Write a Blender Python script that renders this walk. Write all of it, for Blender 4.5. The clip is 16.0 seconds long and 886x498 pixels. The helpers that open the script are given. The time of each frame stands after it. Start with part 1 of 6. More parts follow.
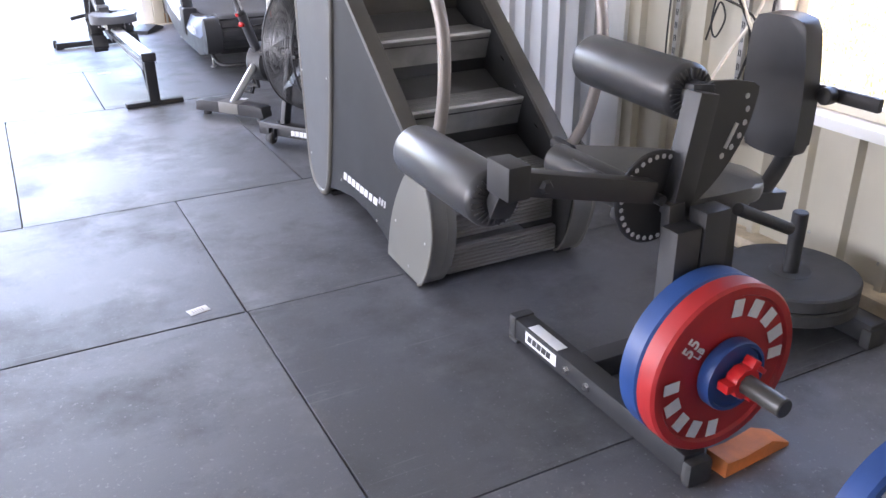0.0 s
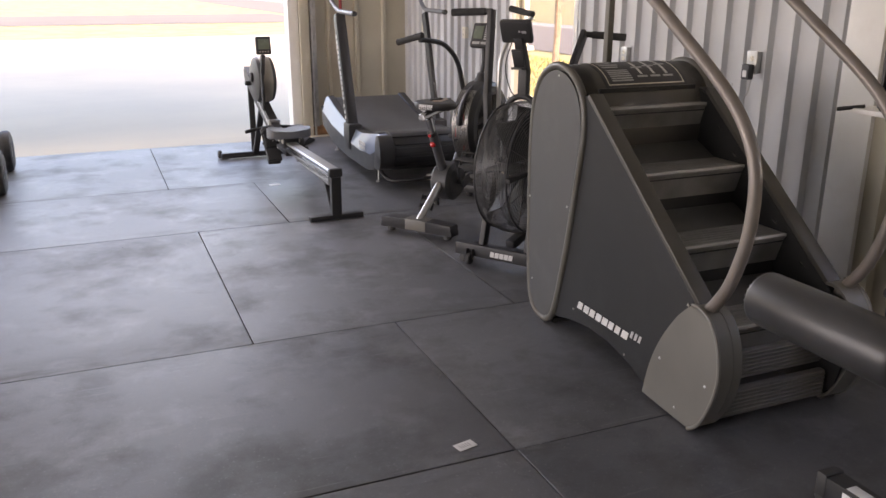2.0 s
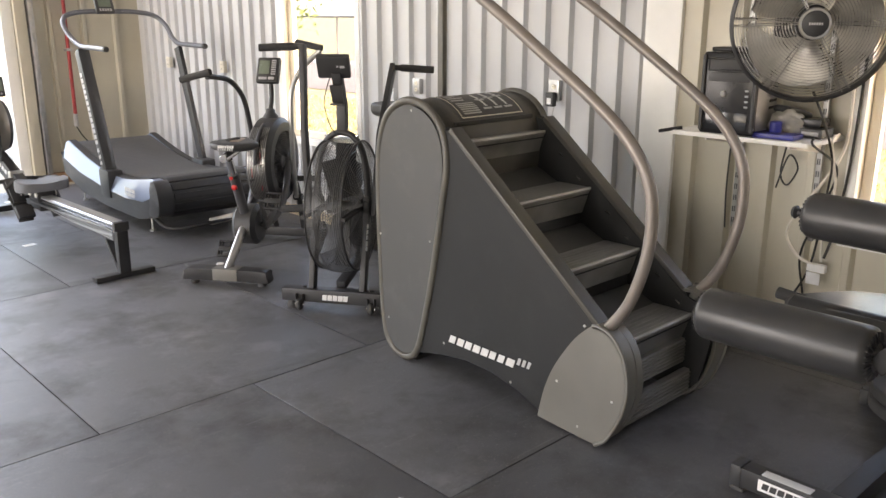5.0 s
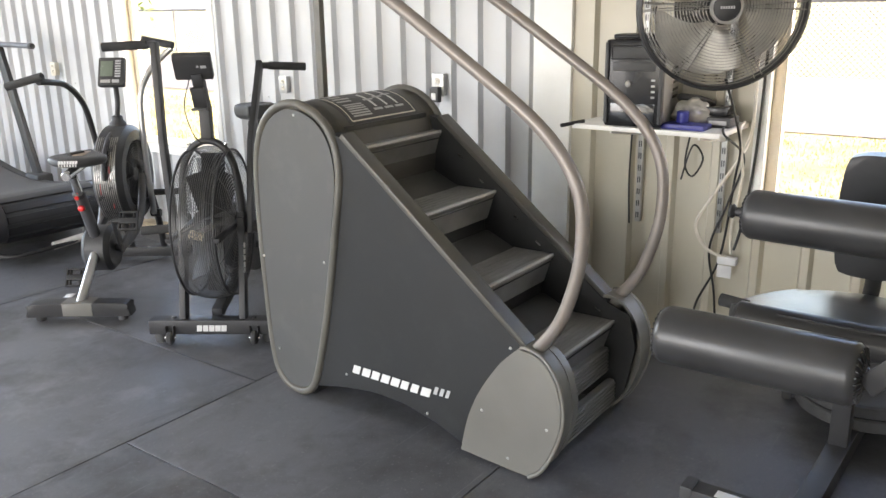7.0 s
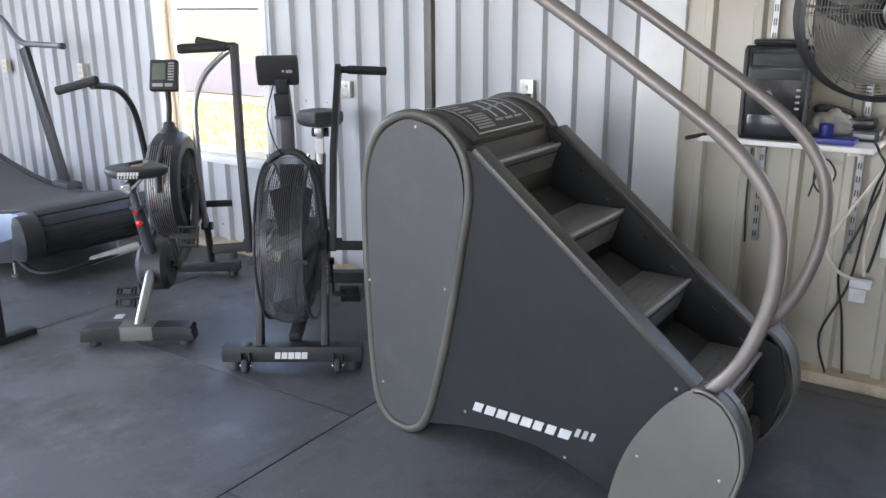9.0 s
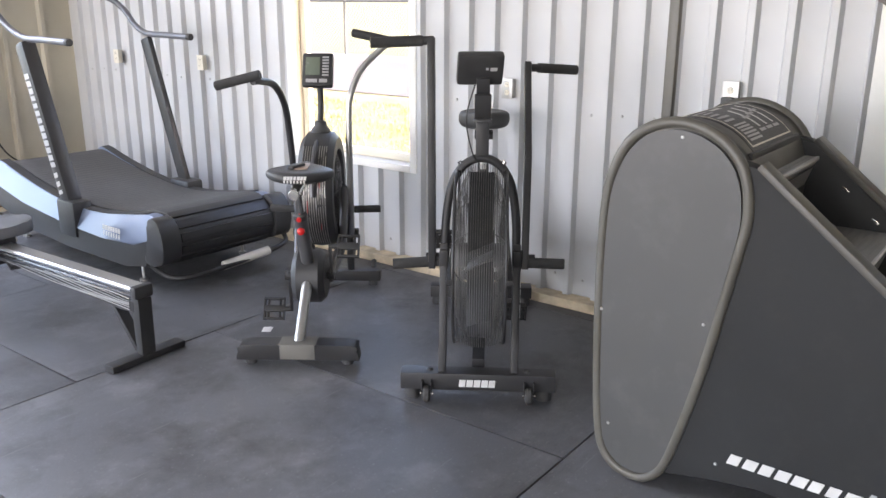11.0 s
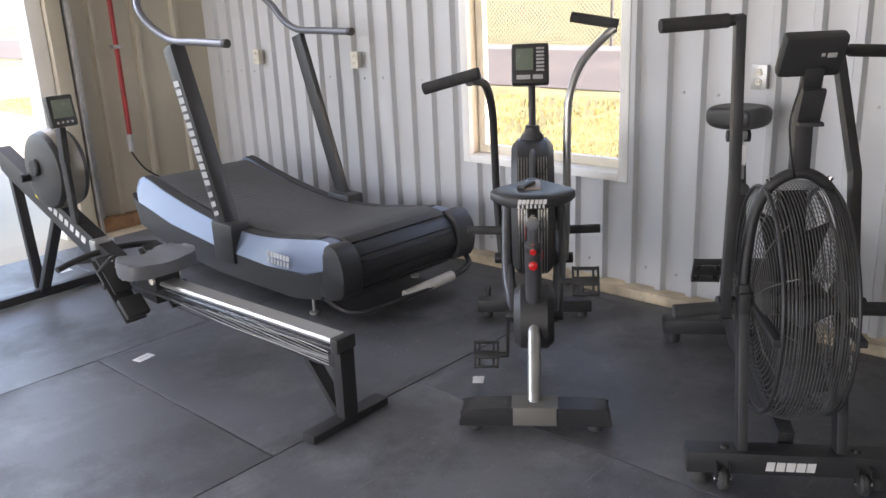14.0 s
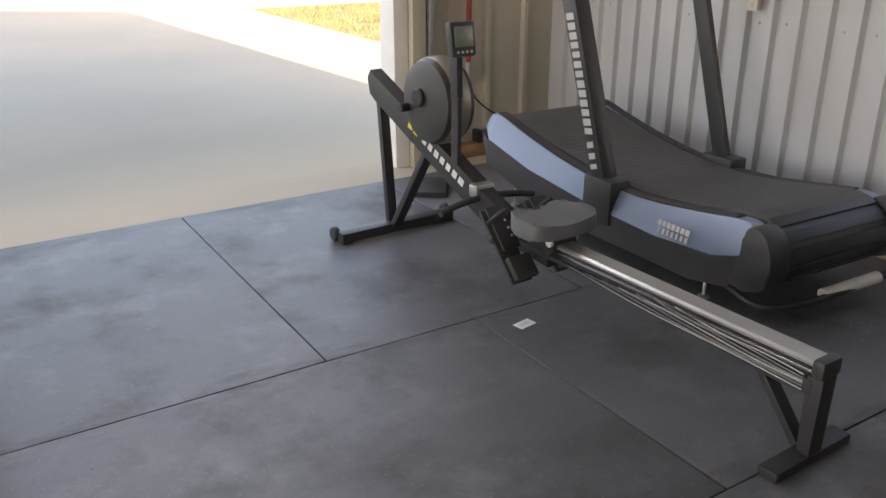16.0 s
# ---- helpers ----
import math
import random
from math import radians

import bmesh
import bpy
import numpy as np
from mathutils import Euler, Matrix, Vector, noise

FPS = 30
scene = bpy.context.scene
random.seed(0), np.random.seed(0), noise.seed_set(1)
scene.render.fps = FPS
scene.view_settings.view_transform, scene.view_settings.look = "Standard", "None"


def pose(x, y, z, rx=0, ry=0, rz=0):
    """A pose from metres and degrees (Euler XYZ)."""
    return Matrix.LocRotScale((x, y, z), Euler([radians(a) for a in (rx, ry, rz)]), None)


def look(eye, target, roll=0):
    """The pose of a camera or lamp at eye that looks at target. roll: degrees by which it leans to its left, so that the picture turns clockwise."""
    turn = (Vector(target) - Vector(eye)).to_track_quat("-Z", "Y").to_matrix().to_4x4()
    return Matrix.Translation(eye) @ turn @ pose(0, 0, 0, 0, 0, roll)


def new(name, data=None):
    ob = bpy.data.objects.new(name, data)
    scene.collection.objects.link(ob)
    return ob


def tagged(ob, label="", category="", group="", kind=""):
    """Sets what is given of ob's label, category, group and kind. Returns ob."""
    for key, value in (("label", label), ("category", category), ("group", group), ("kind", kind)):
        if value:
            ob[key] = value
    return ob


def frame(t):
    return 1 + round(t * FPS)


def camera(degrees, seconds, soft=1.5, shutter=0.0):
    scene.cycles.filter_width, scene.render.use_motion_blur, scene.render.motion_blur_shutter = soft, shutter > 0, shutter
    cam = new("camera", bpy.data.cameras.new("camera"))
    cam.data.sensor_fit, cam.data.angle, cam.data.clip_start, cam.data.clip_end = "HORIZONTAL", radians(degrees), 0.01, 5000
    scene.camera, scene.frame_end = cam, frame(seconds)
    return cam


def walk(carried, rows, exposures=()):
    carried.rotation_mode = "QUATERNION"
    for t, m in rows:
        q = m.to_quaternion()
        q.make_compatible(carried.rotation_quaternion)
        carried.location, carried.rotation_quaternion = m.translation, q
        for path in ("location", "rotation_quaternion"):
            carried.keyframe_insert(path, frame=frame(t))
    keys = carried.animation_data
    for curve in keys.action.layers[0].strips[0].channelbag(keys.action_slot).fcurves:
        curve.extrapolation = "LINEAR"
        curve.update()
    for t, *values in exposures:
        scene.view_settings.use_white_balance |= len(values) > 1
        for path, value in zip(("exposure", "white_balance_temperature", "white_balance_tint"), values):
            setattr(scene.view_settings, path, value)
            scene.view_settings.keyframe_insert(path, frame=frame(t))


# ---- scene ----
cam = camera(56.0, 16.0, 1.5)
PATH = [
    (0, (-0.006, 0.185, 1.443), (0.831, 1.796, 0.602), -0.6),
    (0.5, (-0.292, 0.21, 1.507), (0.447, 1.915, 0.77), -1.3),
    (1, (-0.444, 0.286, 1.512), (0.188, 2.071, 0.869), -1.3),
    (1.5, (-0.522, 0.5, 1.512), (0.103, 2.287, 0.868), -1.5),
    (2, (-0.63, 0.611, 1.51), (0.11, 2.368, 0.905), 0.1),
    (2.5, (-0.803, 0.56, 1.533), (0.277, 2.162, 1.014), 1.3),
    (3, (-0.929, 0.549, 1.541), (0.194, 2.123, 1.033), 1.3),
    (3.5, (-0.994, 0.617, 1.541), (0.131, 2.19, 1.03), 1.5),
    (4, (-1.015, 0.862, 1.507), (0.018, 2.476, 0.935), -0.1),
    (4.5, (-1.03, 1.039, 1.483), (-0.03, 2.663, 0.881), -0.8),
    (5, (-1.115, 1.088, 1.528), (0.214, 2.481, 0.988), 0.1),
    (5.2, (-1.161, 1.078, 1.538), (0.283, 2.372, 1.047), 0.2),
    (7.3, (-0.935, 1.555, 1.52), (0.646, 2.629, 0.932), -0.7),
    (7.5, (-0.97, 1.606, 1.515), (0.664, 2.602, 0.932), 0.1),
    (8, (-1.107, 1.736, 1.54), (0.628, 2.572, 1.002), 0.8),
    (8.5, (-1.111, 1.864, 1.541), (0.63, 2.684, 0.998), 0.7),
    (9, (-1.009, 2.087, 1.528), (0.573, 3.174, 0.967), -0.4),
    (9.5, (-0.983, 2.253, 1.509), (0.439, 3.524, 0.908), -0.5),
    (10, (-1.06, 2.45, 1.509), (0.368, 3.712, 0.903), -0.5),
    (10.2, (-1.112, 2.526, 1.51), (0.355, 3.742, 0.905), 0.1),
    (12.3, (-1.043, 3.261, 1.531), (0.506, 4.395, 0.971), 0.3),
    (12.5, (-1.071, 3.308, 1.532), (0.479, 4.444, 0.977), 0.3),
    (13, (-1.067, 3.457, 1.523), (0.434, 4.659, 0.971), -0.8),
    (13.5, (-0.954, 3.649, 1.509), (0.447, 4.953, 0.93), -2.9),
    (14, (-0.915, 3.779, 1.492), (0.482, 5.08, 0.895), -2.6),
    (14.5, (-1.063, 3.983, 1.516), (0.331, 5.279, 0.903), -2.1),
    (15, (-1.138, 4.152, 1.49), (0.183, 5.5, 0.826), -1.3),
    (15.5, (-1.024, 4.424, 1.502), (0.223, 5.826, 0.811), -1.3),
    (16, (-1.216, 4.722, 1.505), (-0.224, 6.291, 0.763), 0.1),
]
walk(cam, [(t, look(eye, target, roll)) for t, eye, target, roll in PATH],
     exposures=[(0.0, 4.12, 6300, 28), (0.5, 3.6, 6300, 28), (1.0, 2.86, 6800, 30), (1.5, 2.8, 6800, 26), (2.0, 2.75, 7500, 29), (2.5, 3.06, 7300, 27), (3.0, 3.22, 7100, 24), (3.5, 3.2, 6700, 20), (4.0, 2.95, 6400, 23), (4.5, 2.9, 6900, 24), (5.0, 3.35, 7600, 22), (7.5, 3.7, 6850, 18),
                (8.0, 3.36, 6700, 18), (8.5, 3.22, 6450, 18), (9.0, 3.3, 6200, 20), (9.5, 3.45, 5900, 22), (10.0, 3.55, 6300, 22), (12.5, 2.95, 6900, 22), (13.0, 2.75, 6900, 22), (14.5, 2.9, 7000, 24), (15.0, 2.72, 7400, 26), (15.5, 2.65, 7200, 25), (16.0, 2.24, 7700, 22)])

# ---- world, sun and openings ----
SUN_EL = radians(21)
world = bpy.data.worlds.new("sky")
scene.world = world
world.use_nodes = True
wn = world.node_tree
sky = wn.nodes.new("ShaderNodeTexSky")
sky.sky_type, sky.sun_disc = "NISHITA", False
sky.sun_elevation, sky.sun_rotation = SUN_EL, radians(183)
sky.dust_density = 2.0
wn.links.new(sky.outputs[0], wn.nodes["Background"].inputs[0])
wn.nodes["Background"].inputs[1].default_value = 0.15

sun = new("sun", bpy.data.lights.new("sun", "SUN"))
sun.data.energy, sun.data.angle, sun.data.color = 2.6, radians(0.6), (1.0, 0.93, 0.82)
sun.matrix_basis = look((0, 0, 0), (-0.057 * math.cos(SUN_EL), math.cos(SUN_EL), -math.sin(SUN_EL)))


def opening_light(name, eye, target, w, h, power, color):
    """An area lamp set in a wall opening to stand in for sky light through it."""
    lamp = bpy.data.lights.new(name, "AREA")
    lamp.shape, lamp.size, lamp.size_y, lamp.energy, lamp.color = "RECTANGLE", w, h, power, color
    ob = new(name, lamp)
    ob.matrix_basis = look(eye, target)
    return ob


# fill lamps added at two unseen, assumed openings in the west wall
opening_light("added_fill_west", (-7.65, 6.8, 1.5), (0, 5.6, -0.8), 4.4, 2.8, 44, (0.9, 0.95, 1.0))
opening_light("added_fill_west_south", (-7.65, 1.3, 1.5), (0, 1.3, -0.8), 3.8, 2.8, 16, (0.92, 0.96, 1.0))
# strip lamp high in the north doorway, standing in for its sky
opening_light("sky_light_north_door", (-0.4, 9.41, 2.52), (0.2, 4.6, 0.2), 3.5, 0.8, 9, (0.92, 0.96, 1.0))

# ---- materials ----
def mat(name, color, rough=0.5, metal=0.0, vary=0.12, scale=6.0, bump=0.0, grain=220.0, spread=0.08, tint=None, coat=0.0, stain=0.0, stain_color=None, spec=0.5, streak=0.0):
    """A painted, moulded or worn surface: broad stains and fine grain move its colour and gloss, fine relief its bump."""
    m = bpy.data.materials.new(name)
    m.use_nodes = True
    nt = m.node_tree
    n, l = nt.nodes, nt.links
    bs = n["Principled BSDF"]
    bs.inputs["Metallic"].default_value = metal
    bs.inputs["Specular IOR Level"].default_value = spec
    bs.inputs["Coat Weight"].default_value = coat
    tc = n.new("ShaderNodeTexCoord")
    info = n.new("ShaderNodeObjectInfo")
    off = n.new("ShaderNodeVectorMath")
    off.operation = "MULTIPLY_ADD"
    l.new(info.outputs["Random"], off.inputs[0])
    off.inputs[1].default_value = (7.3, 5.1, 3.7)
    l.new(tc.outputs["Object"], off.inputs[2])
    big, fine = n.new("ShaderNodeTexNoise"), n.new("ShaderNodeTexNoise")
    big.inputs["Scale"].default_value, big.inputs["Detail"].default_value = scale, 6
    fine.inputs["Scale"].default_value, fine.inputs["Detail"].default_value = grain, 3
    l.new(off.outputs[0], big.inputs["Vector"])
    l.new(off.outputs[0], fine.inputs["Vector"])
    mix = n.new("ShaderNodeMix")
    mix.data_type = "RGBA"
    c2 = tint or [c * (1 + 2.2 * vary) + 0.01 * vary for c in color]
    c1 = [c * (1 - vary) for c in color]
    mix.inputs[6].default_value, mix.inputs[7].default_value = (*c1, 1), (*c2, 1)
    ramp = n.new("ShaderNodeMapRange")
    ramp.inputs[1].default_value, ramp.inputs[2].default_value = 0.3, 0.75
    l.new(big.outputs["Fac"], ramp.inputs[0])
    l.new(ramp.outputs[0], mix.inputs[0])
    last = mix.outputs[2]
    if stain:
        sp = n.new("ShaderNodeTexNoise")
        sp.inputs["Scale"].default_value, sp.inputs["Detail"].default_value, sp.inputs["Roughness"].default_value = scale * 2.7, 9, 0.68
        l.new(off.outputs[0], sp.inputs["Vector"])
        sr = n.new("ShaderNodeMapRange")
        sr.inputs[1].default_value, sr.inputs[2].default_value, sr.inputs[4].default_value = 0.52, 0.74, stain
        l.new(sp.outputs["Fac"], sr.inputs[0])
        sm = n.new("ShaderNodeMix")
        sm.data_type = "RGBA"
        l.new(sr.outputs[0], sm.inputs[0])
        l.new(last, sm.inputs[6])
        sm.inputs[7].default_value = (*(stain_color or [c * 0.5 for c in color]), 1)
        last = sm.outputs[2]
    if streak:
        mp = n.new("ShaderNodeMapping")
        mp.inputs["Scale"].default_value, mp.inputs["Rotation"].default_value = (1.3, 9.0, 1.0), (0, 0, 0.5)
        l.new(off.outputs[0], mp.inputs["Vector"])
        st = n.new("ShaderNodeTexNoise")
        st.inputs["Scale"].default_value, st.inputs["Detail"].default_value, st.inputs["Roughness"].default_value = 2.2, 8, 0.7
        l.new(mp.outputs[0], st.inputs["Vector"])
        sr2 = n.new("ShaderNodeMapRange")
        sr2.inputs[1].default_value, sr2.inputs[2].default_value, sr2.inputs[4].default_value = 0.5, 0.72, streak
        l.new(st.outputs["Fac"], sr2.inputs[0])
        sm2 = n.new("ShaderNodeMix")
        sm2.data_type = "RGBA"
        l.new(sr2.outputs[0], sm2.inputs[0])
        l.new(last, sm2.inputs[6])
        sm2.inputs[7].default_value = (*[c * 0.5 for c in color], 1)
        last = sm2.outputs[2]
    l.new(last, bs.inputs["Base Color"])
    rr = n.new("ShaderNodeMapRange")
    rr.inputs[3].default_value, rr.inputs[4].default_value = max(0.03, rough - spread), min(1.0, rough + spread)
    rr.inputs[1].default_value, rr.inputs[2].default_value = 0.3, 0.7
    l.new(big.outputs["Fac"], rr.inputs[0])
    l.new(rr.outputs[0], bs.inputs["Roughness"])
    if bump:
        b = n.new("ShaderNodeBump")
        b.inputs["Strength"].default_value, b.inputs["Distance"].default_value = bump, 0.002
        l.new(fine.outputs["Fac"], b.inputs["Height"])
        l.new(b.outputs[0], bs.inputs["Normal"])
    return m


def rubber_mat_material():
    """Recycled-rubber floor mat: pale foot-dust, cloudy smudges, scuffs along the joints and a fine crumb."""
    m = mat("black_rubber_mat", (0.098, 0.10, 0.108), 0.46, vary=0.16, scale=1.1, bump=0.35, grain=420, spread=0.05, stain=0.7, stain_color=(0.20, 0.20, 0.21), spec=0.55)
    nt = m.node_tree
    n, l = nt.nodes, nt.links
    bs = n["Principled BSDF"]
    tc, info = n["Texture Coordinate"], n["Object Info"]
    off = n["Vector Math"]

    def noise(scale, detail, rough, lo, hi, top, stretch=None):
        vec = off.outputs[0]
        if stretch:
            mp = n.new("ShaderNodeMapping")
            mp.inputs["Scale"].default_value, mp.inputs["Rotation"].default_value = stretch, (0, 0, 0.3)
            l.new(vec, mp.inputs["Vector"])
            vec = mp.outputs[0]
        t = n.new("ShaderNodeTexNoise")
        t.inputs["Scale"].default_value, t.inputs["Detail"].default_value, t.inputs["Roughness"].default_value = scale, detail, rough
        l.new(vec, t.inputs["Vector"])
        r = n.new("ShaderNodeMapRange")
        r.inputs[1].default_value, r.inputs[2].default_value, r.inputs[4].default_value = lo, hi, top
        l.new(t.outputs["Fac"], r.inputs[0])
        return r.outputs[0]

    def calc(op, a, b):
        q = n.new("ShaderNodeMath")
        q.operation = op
        for i, v in enumerate((a, b)):
            if isinstance(v, float):
                q.inputs[i].default_value = v
            else:
                l.new(v, q.inputs[i])
        return q.outputs[0]

    sep = n.new("ShaderNodeSeparateXYZ")
    l.new(tc.outputs["Generated"], sep.inputs[0])
    edge = n.new("ShaderNodeMapRange")
    edge.inputs[1].default_value, edge.inputs[2].default_value = 0.38, 0.495
    l.new(calc("ABSOLUTE", calc("SUBTRACT", sep.outputs[1], 0.5), 0.0), edge.inputs[0])
    scuff = calc("MULTIPLY", edge.outputs[0], noise(3.2, 8, 0.7, 0.46, 0.66, 0.9, (1.0, 3.0, 1.0)))
    cloud = noise(1.9, 9, 0.66, 0.49, 0.68, 0.9)
    spots = noise(7.0, 9, 0.75, 0.60, 0.74, 0.55)
    dark = calc("MAXIMUM", calc("MAXIMUM", scuff, cloud), spots)
    base = bs.inputs["Base Color"].links[0].from_socket
    mx = n.new("ShaderNodeMix")
    mx.data_type = "RGBA"
    l.new(dark, mx.inputs[0])
    l.new(base, mx.inputs[6])
    mx.inputs[7].default_value = (0.055, 0.054, 0.053, 1)
    # pale crumb in the rubber
    crumb = noise(95.0, 2, 0.5, 0.66, 0.70, 0.45)
    mx3 = n.new("ShaderNodeMix")
    mx3.data_type = "RGBA"
    l.new(crumb, mx3.inputs[0])
    l.new(mx.outputs[2], mx3.inputs[6])
    mx3.inputs[7].default_value = (0.24, 0.24, 0.245, 1)
    # thin pale scratches
    scratch = noise(5.0, 4, 0.5, 0.68, 0.72, 0.35, (0.6, 14.0, 1.0))
    mx2 = n.new("ShaderNodeMix")
    mx2.data_type = "RGBA"
    l.new(scratch, mx2.inputs[0])
    l.new(mx3.outputs[2], mx2.inputs[6])
    mx2.inputs[7].default_value = (0.20, 0.20, 0.205, 1)
    dusty = n.new("ShaderNodeMapRange")
    dusty.inputs[3].default_value, dusty.inputs[4].default_value = 0.78, 1.22
    l.new(info.outputs["Random"], dusty.inputs[0])
    tone = n.new("ShaderNodeVectorMath")
    tone.operation = "SCALE"
    l.new(mx2.outputs[2], tone.inputs[0])
    l.new(dusty.outputs[0], tone.inputs["Scale"])
    l.new(tone.outputs[0], bs.inputs["Base Color"])
    rough = bs.inputs["Roughness"].links[0].from_socket
    l.new(calc("ADD", rough, calc("MULTIPLY", dark, 0.14)), bs.inputs["Roughness"])
    return m


